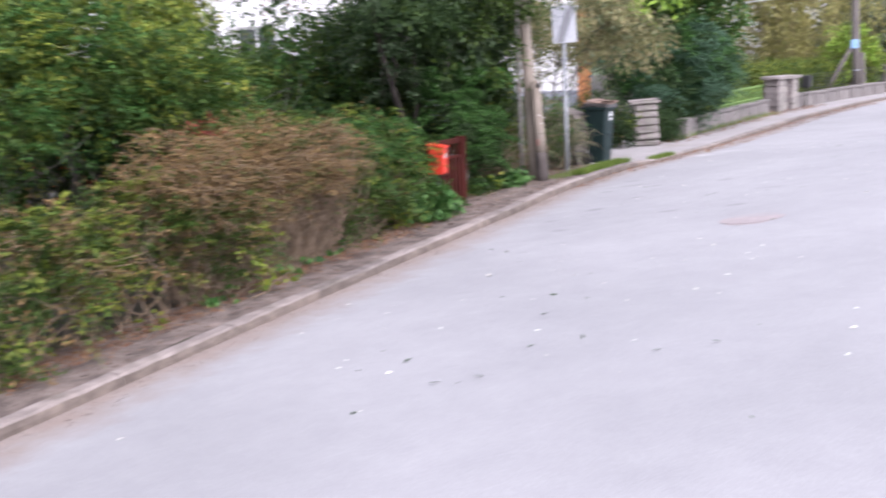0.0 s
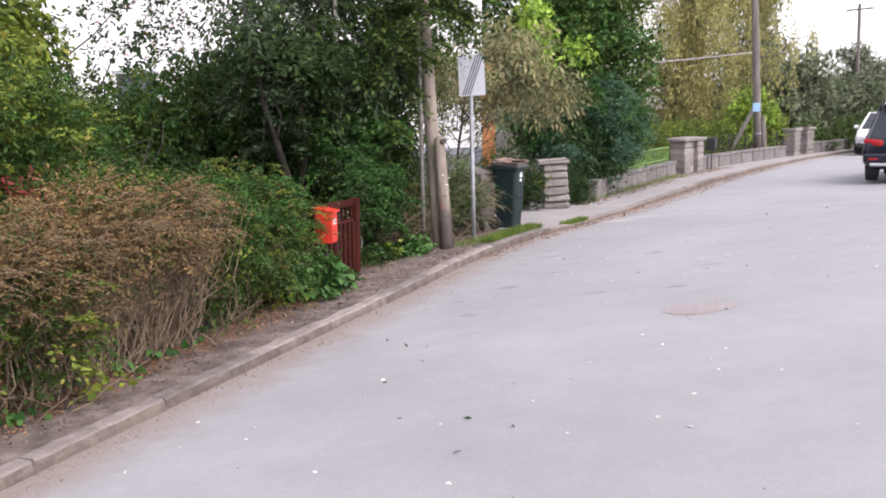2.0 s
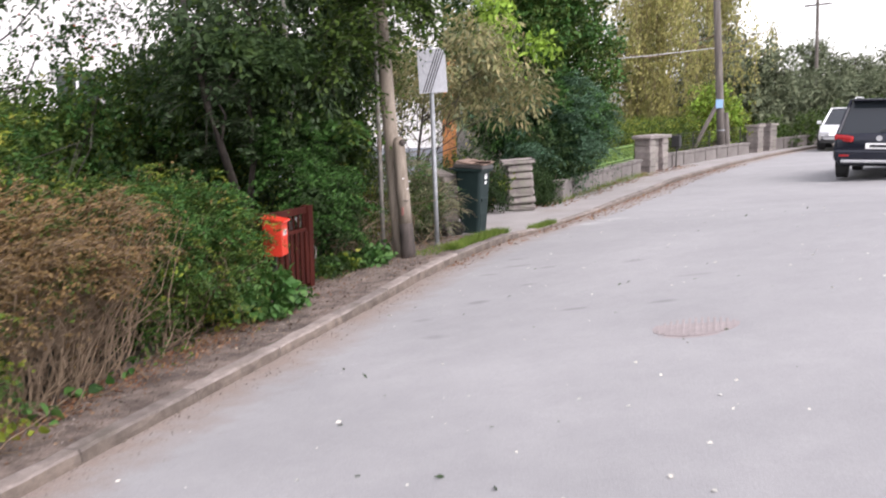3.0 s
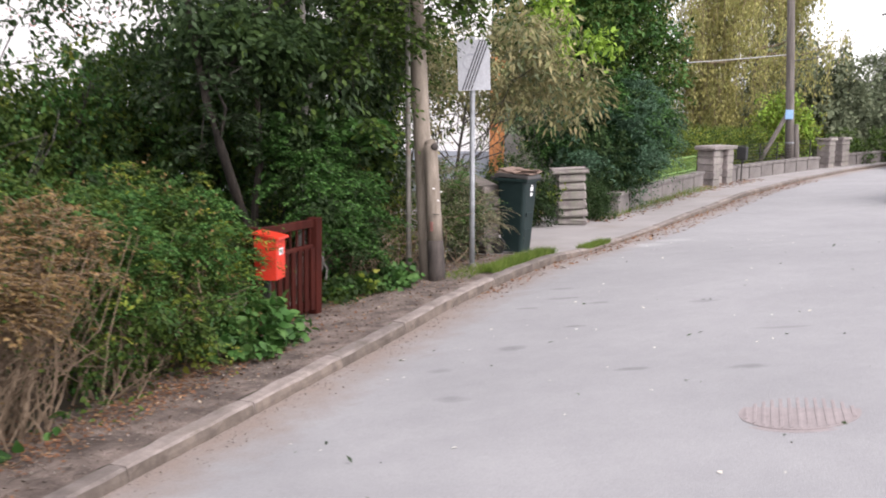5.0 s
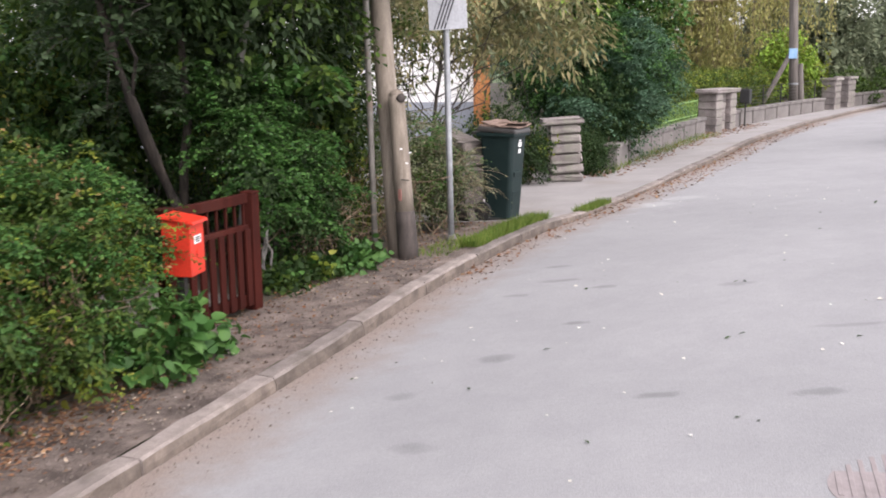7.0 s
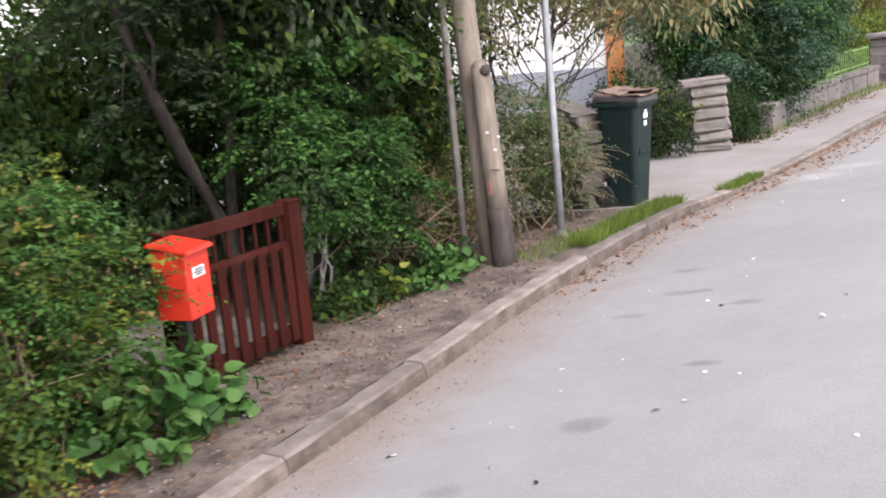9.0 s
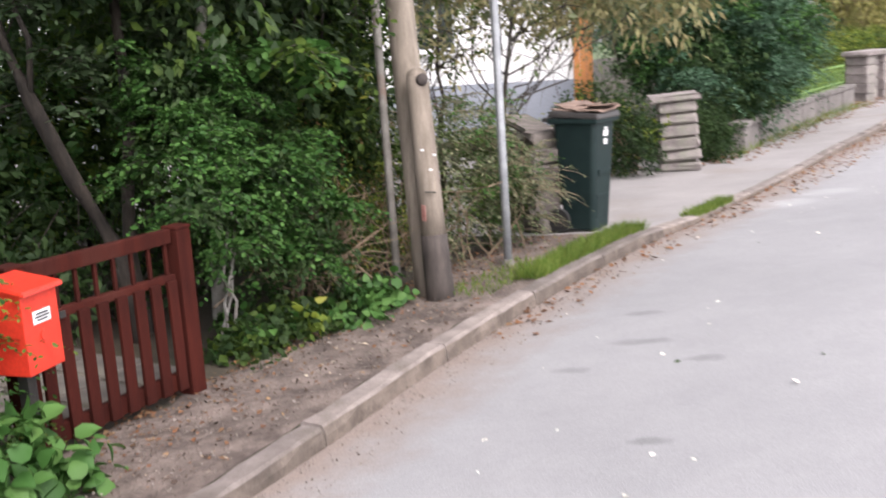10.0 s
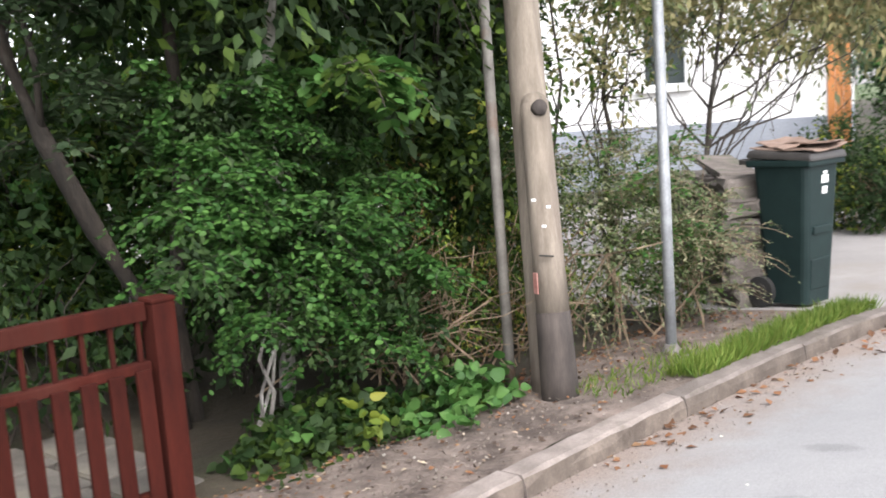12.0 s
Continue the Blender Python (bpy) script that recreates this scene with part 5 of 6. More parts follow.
def pole_bushes():
    b = [(-1.05, 0.4, 0.35, 0.42, 0.5, 0.42), (-0.85, 0.95, 0.42, 0.36, 0.45, 0.42), (-1.35, 1.1, 0.8, 0.5, 0.6, 0.65), (-1.1, 0.7, 1.0, 0.4, 0.5, 0.4), (-0.75, 0.15, 0.5, 0.2, 0.26, 0.3), (-0.68, 0.7, 0.45, 0.18, 0.3, 0.3)]
    bush("thorn_bush", "tangled half-dry bush with bare twigs behind the pole", "shrub", (-0.9, -0.1, -0.7, 1.3, -0.15), (-0.75, -0.1, -0.55, 1.3, 0.7), 34, b,
         [("leaves", 14000, 0.034, LEAF_HEDGE, dict(shell=0.3, per=20, twig=0.16, spray=True, lump=0.4)), ("yellowish_leaves", 5500, 0.03, LEAF_YELLOW, dict(shell=0.5, per=12)), ("dry_leaves", 3500, 0.03, LEAF_BROWN, dict(shell=0.4))], 16,
         wob=0.2, stem_r=0.2)
    b = [(-0.42, 1.35, 0.5, 0.36, 0.45, 0.5), (-0.3, 1.85, 0.3, 0.26, 0.3, 0.3), (-0.55, 1.8, 0.85, 0.4, 0.5, 0.3), (-0.6, 1.1, 0.95, 0.3, 0.35, 0.25), (-0.15, 1.75, 0.5, 0.22, 0.3, 0.4)]
    bush("spirea_bush", "pale grey-green arching bush beside the sign post", "shrub", (-0.4, 1.3, -0.25, 2.2, -0.1), (-0.4, 1.3, -0.2, 2.2, 0.75), 18, b,
         [("leaves", 7000, 0.036, LEAF_GREY, dict(shell=0.5, per=16, twig=0.22, spray=True, lump=0.6, aspect=0.4)), ("green_leaves", 3500, 0.034, LEAF_HEDGE, dict(shell=0.2, per=20, twig=0.2, spray=True, lump=0.55))], 17,
         arching=[("shoot_leaves", 150, 0.4, 0.034, LEAF_GREY, dict(rise=0.4, sag=0.5, pairs=9, aspect=0.42, reach=0.7, twig_mat=TWIG)), ("green_shoot_leaves", 60, 0.42, 0.038, LEAF_FRESH, dict(rise=0.4, sag=0.5, pairs=8, reach=0.7, twig_mat=TWIG))])
    b = [(-0.95, 2.0, 1.75, 0.3, 0.4, 0.3), (-0.65, 2.2, 2.2, 0.35, 0.4, 0.3), (-1.1, 2.3, 2.4, 0.4, 0.4, 0.35), (-0.75, 2.0, 1.5, 0.25, 0.3, 0.2)]
    garden_tree("lilac_tree", "slim young tree with sparse pale leaves before the house", (-0.87, 2.0, -0.05), (0.02, 0.02), 1.7, b,
                [("leaves", 1500, 0.06, LEAF_PALE, dict(shell=0.3, per=10, twig=0.2, spray=True, lump=0.4)), ("green_leaves", 700, 0.06, LEAF_HEDGE, dict(shell=0.3, per=8, twig=0.2, lump=0.4))], 28, BARK, 0.03, 8)
    b = [(-1.0, 3.2, 2.3, 0.6, 0.7, 0.5), (-0.6, 4.2, 2.2, 0.7, 0.8, 0.6), (-1.6, 4.2, 2.6, 0.8, 0.9, 0.7), (0.0, 5.2, 2.2, 0.7, 0.8, 0.6), (-0.4, 5.0, 2.9, 0.9, 0.9, 0.6), (-0.9, 6.4, 2.1, 0.7, 0.8, 0.6), (0.55, 4.7, 2.15, 0.55, 0.6, 0.4), (0.1, 4.2, 2.6, 0.6, 0.6, 0.4)]
    garden_tree("buddleia_tree", "open shrubby tree with thin branches and grey-green leaves", (-1.1, 3.6, 0.0), (0.12, 0.15), 2.2, b,
                [("leaves", 6500, 0.085, LEAF_PALE, dict(shell=0.3, aspect=0.36, droop=0.6, per=14, twig=0.25, spray=True, blobs=b[:3])), ("thick_leaves", 3600, 0.135, LEAF_PALE, dict(shell=0.3, aspect=0.3, droop=0.6, per=14, twig=0.3, spray=True, lump=0.6, blobs=b[3:])), ("green_leaves", 2600, 0.11, LEAF_GREY, dict(shell=0.4, aspect=0.3, droop=0.6, per=12, twig=0.3, spray=True, lump=0.5))], 23, BARK, 0.035, 14)


def dead_branches():
    t = thing("dead_branch_heap", None, "bare grey dead branches sticking out of the bush behind the post", "branches")
    rng = np.random.default_rng(91)
    for i in range(10):
        a = Vector((-0.9 + rng.normal(0, 0.12), -0.45 + rng.normal(0, 0.2), 0.3 + rng.normal(0, 0.16)))
        b = Vector((-0.45 + rng.normal(0, 0.12), 0.1 + rng.normal(0, 0.24), 0.4 + rng.normal(0, 0.18)))
        p = bent(a, b, rng, 0.13, 6)
        fork = [(bent(p[k], p[k] + (b - a) * 0.35 + Vector(rng.normal(0, 0.1, 3)), rng, 0.08, 3), 0.0035, 0.0015) for k in (2, 3, 4)]
        part("branch", tubes([(p, 0.0065, 0.002)] + fork, 5), TWIG, t)
    for i in range(8):
        a = Vector((-0.95 + rng.normal(0, 0.1), rng.uniform(-0.4, 0.9), -0.1))
        b = a + Vector((rng.uniform(0.1, 0.4), rng.uniform(-0.3, 0.3), rng.uniform(0.7, 1.1)))
        part("branch", tubes([(bent(a, b, rng, 0.05, 6), 0.008, 0.003)], 5), TWIG, t)


def wire_fence():
    t = thing("wire_fence", None, "dark sagging wire fence on posts behind the low wall", "fence")
    tops = []
    for s in np.arange(10.9, 18.0, 1.4):
        x, y, a = wall_point(float(s))
        x, z = x - 0.2, verge_z(x, y) + 0.1
        part("post", tubes([([(x, y, z), (x, y, z + 0.85)], 0.02, 0.02)], 6), IRON, t)
        tops.append(Vector((x, y, z)))
    for h in np.arange(0.3, 0.86, 0.09):
        part("wire", tubes([([p + Vector((0, 0, float(h))) for p in tops], 0.006, 0.006)], 4), IRON, t)


def ground_cover():
    b = [(-0.66, -1.05, -0.05, 0.18, 0.26, 0.13), (-0.58, -0.65, -0.05, 0.2, 0.3, 0.13), (-0.5, -0.25, -0.03, 0.18, 0.3, 0.13), (-0.8, -0.8, -0.03, 0.22, 0.4, 0.14)]
    t = thing("ground_elder", None, "low leafy ground cover at the foot of the shrubs", "plant", kind="stuff")
    crown("leaves", b, 350, 0.055, LEAF_FRESH, t, 31, per=3, twig=0.08, aspect=0.75, droop=0.0, broad=True)
    crown("shaded_leaves", b, 1100, 0.056, LEAF_DARK, t, 36, per=3, twig=0.08, aspect=0.8, droop=0.1, broad=True)
    crown("dark_leaves", b, 1300, 0.052, LEAF_HEDGE, t, 32, per=3, twig=0.08, aspect=0.75, droop=0.1, broad=True)
    crown("yellow_leaves", [(-0.4, -0.84, 0.13, 0.06, 0.07, 0.03)], 16, 0.085, LEAF_YELLOW, t, 33, per=2, twig=0.03, aspect=0.6, broad=True)
    b = [(-0.35, -0.15, 0.03, 0.16, 0.22, 0.14), (-0.3, -0.45, 0.0, 0.12, 0.16, 0.09)]
    crown("fresh_leaves", b, 300, 0.07, LEAF_BIG, t, 34, per=3, twig=0.06, aspect=0.75, droop=0.0, broad=True)


def big_leaf_plant():
    t = thing("broadleaf_plant", None, "broad-leaved fresh green plant below the mailbox", "plant")
    b = [(-0.4, -3.05, 0.12, 0.22, 0.3, 0.2), (-0.3, -2.85, 0.04, 0.14, 0.18, 0.14), (-0.42, -3.3, 0.04, 0.22, 0.24, 0.16), (-0.22, -2.78, -0.02, 0.1, 0.14, 0.08)]
    rng = np.random.default_rng(3)
    paths = [(bent((-0.42 + rng.normal(0, 0.04), -3.0 + rng.normal(0, 0.08), -0.12), (-0.38 + rng.normal(0, 0.12), -3.0 + rng.normal(0, 0.16), rng.uniform(0.05, 0.3)), rng, 0.08, 4), 0.006, 0.003) for _ in range(22)]
    part("twigwork", tubes(paths, 5), LEAF_FRESH, t)
    crown("leaves", b, 430, 0.09, LEAF_BIG, t, 35, per=2, twig=0.06, aspect=0.8, droop=0.15, broad=True, shell=0.55, spread=0.5)


def verge_weeds():
    for i, (x, y, n, size, mat) in enumerate(((-0.5, -6.15, 16, 0.09, LEAF_BIG), (-0.58, -5.6, 14, 0.1, LEAF_FRESH), (-0.62, -5.1, 20, 0.06, LEAF_FRESH), (-0.45, -6.6, 30, 0.06, LEAF_YELLOW), (-0.6, -7.2, 26, 0.07, LEAF_FRESH),
                                              (-0.75, -7.9, 26, 0.06, LEAF_YELLOW), (-0.72, -4.4, 18, 0.06, LEAF_HEDGE), (-0.66, -3.7, 20, 0.055, LEAF_YELLOW))):
        t = thing("weed_plant", None, "low leafy weed growing on the bare verge", "weed", "weeds on the verge")
        z = verge_z(x, y)
        crown("foliage", [(x, y, z + 0.05, 0.12, 0.16, 0.07)], n, size, mat, t, 300 + i, per=3, twig=0.08, aspect=0.8, droop=0.0, broad=True)
    t = thing("red_leaf_shrub", None, "small shrub with dark red autumn leaves", "shrub")
    rng = np.random.default_rng(77)
    part("twigwork", tubes([(bent((-1.55, -5.95, -0.1), (-1.5 + rng.normal(0, 0.22), -5.9 + rng.normal(0, 0.35), 1.15), rng, 0.08, 5), 0.01, 0.003) for _ in range(14)], 5), TWIG, t)
    crown("foliage", [(-1.48, -5.9, 1.08, 0.22, 0.4, 0.14)], 320, 0.055, LEAF_RED, t, 310, per=7)
    # dead sticks lying in the hedge foot
    for i in range(26):
        rng2 = np.random.default_rng(400 + i)
        x, y = -0.62 + rng2.normal(0, 0.14), rng2.uniform(-7.6, -4.2)
        a = rng2.uniform(0, 2 * math.pi)
        ln = rng2.uniform(0.15, 0.5)
        z = verge_z(x, y)
        ob = part("dead_stick", tubes([(bent((x, y, z + 0.012), (x + ln * math.cos(a), y + ln * math.sin(a), z + rng2.uniform(0.03, 0.3)), rng2, 0.06, 4), 0.006, 0.003)], 5), TWIG)
        tagged(ob, "pale dry stick lying at the hedge foot", "stick", "dead sticks")


LEAF_RED = leaf_material("dark_red_leaves", [(0.1, 0.02, 0.016), (0.16, 0.03, 0.02), (0.07, 0.03, 0.016)], 0.5)


def front_garden_far():
    # dark evergreen on the wall, with a tree above it
    b = [(0.3, 9.7, 1.0, 0.8, 1.0, 0.8), (0.62, 10.8, 0.95, 0.6, 0.9, 0.7), (-0.5, 10.3, 1.3, 1.0, 1.1, 0.9), (0.6, 10.4, 1.7, 0.85, 1.0, 0.4), (0.0, 9.3, 0.6, 0.6, 0.7, 0.7), (0.8, 11.6, 1.2, 0.5, 0.6, 0.5), (0.45, 9.6, 0.25, 0.3, 0.6, 0.3), (0.2, 10.9, 2.0, 0.7, 0.9, 0.5), (0.8, 11.6, 1.6, 0.5, 0.7, 0.5), (-0.9, 9.8, 1.7, 0.6, 0.7, 0.4)]
    bush("evergreen_shrub", "large dark blue-green evergreen shrub over the garden wall", "shrub", (-0.3, 9.4, 0.4, 11.0, -0.1), (-0.3, 9.4, 0.4, 11.0, 1.4), 20, b,
         # light falls by colour: lighter leaves on upper blobs, dark shaded ones inside
         [("foliage", 24000, 0.06, LEAF_BLUE, dict(shell=0.6, aspect=0.36, per=90, twig=0.42, droop=0.4, lump=0.5, spray=True)), ("tip_foliage", 9000, 0.065, LEAF_FRESH, dict(shell=0.92, aspect=0.36, per=60, twig=0.4, droop=0.6, lump=0.5, spray=True, blobs=[q for q in b if q[2] > 1.2])), ("shaded_foliage", 20000, 0.09, LEAF_DARK, dict(shell=0.2))], 18, BARK, thick=(0.03, 0.01),
         arching=[("shoot_leaves", 640, 0.5, 0.075, LEAF_LIT_TIPS, dict(rise=0.25, sag=0.6, pairs=10, aspect=0.42, reach=0.8, tufts=5, gather=0.18, blobs=[q for q in b if q[2] > 0.9])), ("pale_shoot_leaves", 130, 0.45, 0.075, LEAF_FRESH, dict(rise=0.35, sag=0.6, pairs=10, aspect=0.42, reach=0.85, tufts=5, blobs=[q for q in b if q[2] > 1.2]))])
    b = [(-0.6, 13.2, 3.4, 1.5, 1.5, 1.4), (0.3, 13.8, 2.9, 1.1, 1.2, 1.3), (-1.6, 12.6, 4.2, 1.5, 1.5, 1.4), (-0.2, 13.6, 4.8, 1.4, 1.4, 1.2), (-2.2, 13.6, 3.0, 1.4, 1.4, 1.3)]
    garden_tree("maple_tree", "broad-leaved tree with bright young shoots", (-0.9, 13.4, 0.0), (0.0, 0.0), 4.6, b,
                [("leaves", 26000, 0.12, LEAF_HEDGE, dict(shell=0.35)), ("green_leaves", 18000, 0.12, LEAF_FRESH, dict(shell=0.6)),
                 ("young_foliage", 950, 0.17, LEAF_LIME, dict(blobs=[(-1.2, 10.9, 3.6, 0.5, 0.5, 0.7), (-0.6, 10.8, 3.0, 0.8, 0.5, 0.35), (-1.2, 10.8, 4.1, 0.35, 0.4, 0.7), (-0.1, 10.9, 3.2, 0.3, 0.3, 0.2)], shell=0.3, droop=0.6, per=5))], 24, BARK, 0.13, 12)
    b = [(-0.15, 8.3, 0.25, 0.5, 0.5, 0.45), (0.3, 8.1, 0.15, 0.3, 0.35, 0.35)]
    bush("ivy_bush", "bushy ivy and shrub at the foot of the stone pillar", "shrub", (-0.1, 8.0, 0.3, 8.7, -0.1), (-0.1, 8.0, 0.3, 8.7, 0.4), 12, b,
         [("leaves", 9000, 0.05, LEAF_DARK, dict(shell=0.4))], 19)
    b = [(-0.5, 6.6, 0.3, 0.4, 0.35, 0.4), (-0.9, 6.9, 0.45, 0.5, 0.45, 0.55)]
    bush("laurel_bush", "bright green bush beside the driveway", "shrub", (-0.8, 6.6, -0.4, 6.9, -0.1), (-0.8, 6.6, -0.4, 6.9, 0.6), 12, b,
         [("leaves", 7000, 0.06, LEAF_DARK, dict(shell=0.4)), ("yellow_leaves", 900, 0.06, LEAF_YELLOW, dict(shell=0.7))], 20)


def clipped_hedge():
    t = thing("clipped_hedge", None, "long clipped green hedge behind the wall", "hedge")
    b = []
    for s in np.arange(6.5, 17.5, 0.55):
        x, y, a = wall_point(float(s))
        b += [(x - 1.35, y + 0.2, 0.55, 0.48, 0.5, 0.4), (x - 1.35, y + 0.2, 1.05, 0.48, 0.5, 0.34)]
    crown("leaves", b, 24000, 0.07, LEAF_HEDGE, t, 41, shell=0.6, lump=0.05)
    crown("bright_leaves", b, 18000, 0.07, LEAF_YELLOW, t, 44, shell=0.8, lump=0.05)
    x0, y0, _ = wall_point(6.5)
    x1, y1, _ = wall_point(17.5)
    part("twigwork", stems((x0 - 1.5, y0, x1 - 1.5, y1, -0.2), (x0 - 1.5, y0, x1 - 1.5, y1, 1.0), 60, 0.1, 42), BARK, t)


def lime_bush():
    b = [(3.3, 26.2, 1.3, 0.7, 0.7, 1.1), (4.3, 26.6, 1.2, 0.7, 0.7, 0.9), (3.7, 26.4, 2.1, 0.4, 0.4, 0.5)]
    bush("lime_bush", "bright lime-green bush behind the far pole", "shrub", (2.6, 25.6, 4.3, 26.6, -0.2), (2.6, 25.6, 4.3, 26.6, 1.6), 20, b,
         [("leaves", 3600, 0.13, LEAF_LIME, dict(shell=0.3, lump=0.5)), ("yellow_leaves", 2600, 0.13, LEAF_YELLOW, dict(shell=0.3, lump=0.5))], 43)


def far_pole():
    t = thing("utility_pole", None, "tall wooden utility pole with a side strut in the distance", "utility pole")
    a = Vector((3.98, 24.6, -0.3))
    lean = Vector((-0.05, 0.0, 1))
    part("pole", tubes([([a + lean * h for h in (0, 2, 5, 9)], 0.15, 0.11)], 14), OLD_POLE, t, smooth=True)
    part("strut", tubes([([a + lean * 2.35, a + Vector((-1.0, -0.4, 0.6))], 0.07, 0.075)], 10), OLD_POLE, t, "slanting wooden strut")
    part("stub", tubes([([a + Vector((0.22, 0, 0)), a + Vector((0.1, 0, 1.9))], 0.1, 0.08)], 10), OLD_POLE, t, "short stub tied to the pole")
    bm = bmesh.new()
    box(bm, (0.24, 0.05, 0.3), a + lean * 2.2 + Vector((-0.02, -0.15, 0)), (0, 0, 0), 0.01)
    part("notice", bm, BLUE, t, "small blue notice, blank")
    bm = bmesh.new()
    cyl(bm, 0.16, 0.16, 0.05, a + lean * 1.3, seg=14)
    part("band", bm, ZINC, t)
    p2 = thing("utility_pole", None, "distant thin utility pole with a cross arm", "utility pole")
    c = Vector((8.75, 42, -0.3))
    part("pole", tubes([([c, c + Vector((-0.1, 0, 7.3))], 0.1, 0.08)], 10), OLD_POLE, p2)
    part("cross_arm", tubes([([c + Vector((-0.7, 0, 7.0)), c + Vector((0.6, 0, 7.1))], 0.05, 0.05)], 6), OLD_POLE, p2)
    for dx in (-0.6, 0.5):
        bm = bmesh.new()
        cyl(bm, 0.06, 0.04, 0.2, c + Vector((dx, 0, 7.2)), seg=8)
        part("insulator", bm, WHITE, p2)
    w = thing("overhead_wire", None, "overhead wire slung between poles and garden", "wire")
    a0, b0 = a + lean * 4.1, Vector((-9, 22, 3.6))
    pts = [a0.lerp(b0, i / 12) - Vector((0, 0, 0.35 * math.sin(math.pi * i / 12))) for i in range(13)]
    part("wire", tubes([(pts, 0.016, 0.016)], 5), SILVER, w)
    a1, b1 = a + lean * 3.9, c + Vector((-0.5, 0, 7.1))
    pts = [a1.lerp(b1, i / 12) - Vector((0, 0, 0.6 * math.sin(math.pi * i / 12))) for i in range(13)]
    part("wire", tubes([(pts, 0.015, 0.015)], 5), IRON, w)


def willow(base, h, w, seed):
    t = thing("weeping_birch", None, "tall weeping birch with hanging olive-yellow foliage", "tree", "weeping birches")
    rng = np.random.default_rng(seed)
    base = Vector(base)
    trunk = bent(base, base + Vector((0.3, 0, h)), rng, 0.03, 8)
    part("trunk", tubes([(trunk, 0.22, 0.05)], 10), PALE_BARK, t, smooth=True)
    limbs, at, along = [], [], []
    for _ in range(34):
        k = rng.integers(2, 9)
        tip = trunk[k] + Vector((rng.normal(0, w * 0.55), rng.normal(0, w * 0.4), rng.uniform(0.2, 1.6)))
        p = bent(trunk[k], tip, rng, 0.06, 6)
        limbs.append((p, 0.05, 0.012))
        for q in p[2:]:
            for _ in range(4):
                s = q + Vector(rng.normal(0, 0.35, 3))
                drop = rng.uniform(0.8, 2.8)
                limbs.append(([s, s + Vector((rng.normal(0, 0.1), rng.normal(0, 0.1), -drop * 0.5)), s + Vector((rng.normal(0, 0.15), rng.normal(0, 0.15), -drop))], 0.01, 0.005))
                n = int(drop * 24)
                for z in rng.random(n):
                    at.append((s.x + rng.normal(0, 0.12), s.y + rng.normal(0, 0.12), s.z - z * drop))
                    along.append((rng.normal(0, 0.4), rng.normal(0, 0.4), -1))
    part("branchwork", tubes(limbs, 4), TWIG, t)
    at, along = np.array(at), np.array(along)
    n = len(at)
    leaf_mesh("foliage", at, along, rng.normal(size=(n, 3)), rng.uniform(0.1, 0.19, n), rng.uniform(0.05, 0.09, n), LEAF_WILLOW, t)


def far_trees():
    for i, (x, y, h, w) in enumerate(((5.2, 33, 3.6, 2.2), (8.0, 40, 3.2, 2.2), (11.0, 44, 3.0, 2.4), (15, 44, 3.2, 2.6), (3.2, 37, 5.0, 2.8), (19, 46, 3.8, 3.0), (24, 46, 4.0, 3.4))):
        b = [(x, y, h * 0.45, w, w, h * 0.5), (x + 0.6, y - 0.4, h * 0.8, w * 0.6, w * 0.6, h * 0.3), (x - w * 0.6, y, h * 0.3, w * 0.7, w * 0.7, h * 0.35)]
        garden_tree("spruce_tree", "distant dark grey-green conifer", (x, y, -0.3), (0, 0), h, b, [("foliage", 9000, 0.26, LEAF_FAR, dict(shell=0.35, aspect=0.45, lump=0.5, per=10, twig=0.5))], 60 + i, BARK, 0.16, 6)
    b = [(5.9, 29.5, 0.5, 1.0, 1.0, 0.8), (7.4, 31.0, 0.6, 1.2, 1.2, 0.9), (9.0, 33.0, 0.7, 1.3, 1.3, 1.0), (11, 35, 0.9, 1.5, 1.5, 1.2)]
    bush("roadside_bushes", "green bushes at the bend of the street", "shrub", (5.9, 29.5, 10, 34, -0.2), (5.9, 29.5, 10, 34, 1.0), 24, b, [("leaves", 12000, 0.13, LEAF_HEDGE, dict(shell=0.45))], 71, BARK)
    for i, (x, y, h) in enumerate(((9.6, 52, 5.6), (12.4, 56, 5.0), (14.2, 50, 5.4))):
        b = [(x, y, h * 0.85, 1.2, 1.2, 0.7), (x + 0.8, y, h * 0.7, 1.3, 1.2, 0.6), (x - 0.7, y, h * 0.62, 1.2, 1.2, 0.5), (x, y, h * 0.5, 1.6, 1.5, 0.6)]
        garden_tree("pine_tree", "distant pine with an open layered crown", (x, y, -0.3), (0, 0), h, b, [("needles", 6000, 0.28, LEAF_FAR, dict(shell=0.3, aspect=0.3, lump=0.5, per=12, twig=0.4))], 80 + i, BARK, 0.16, 8)


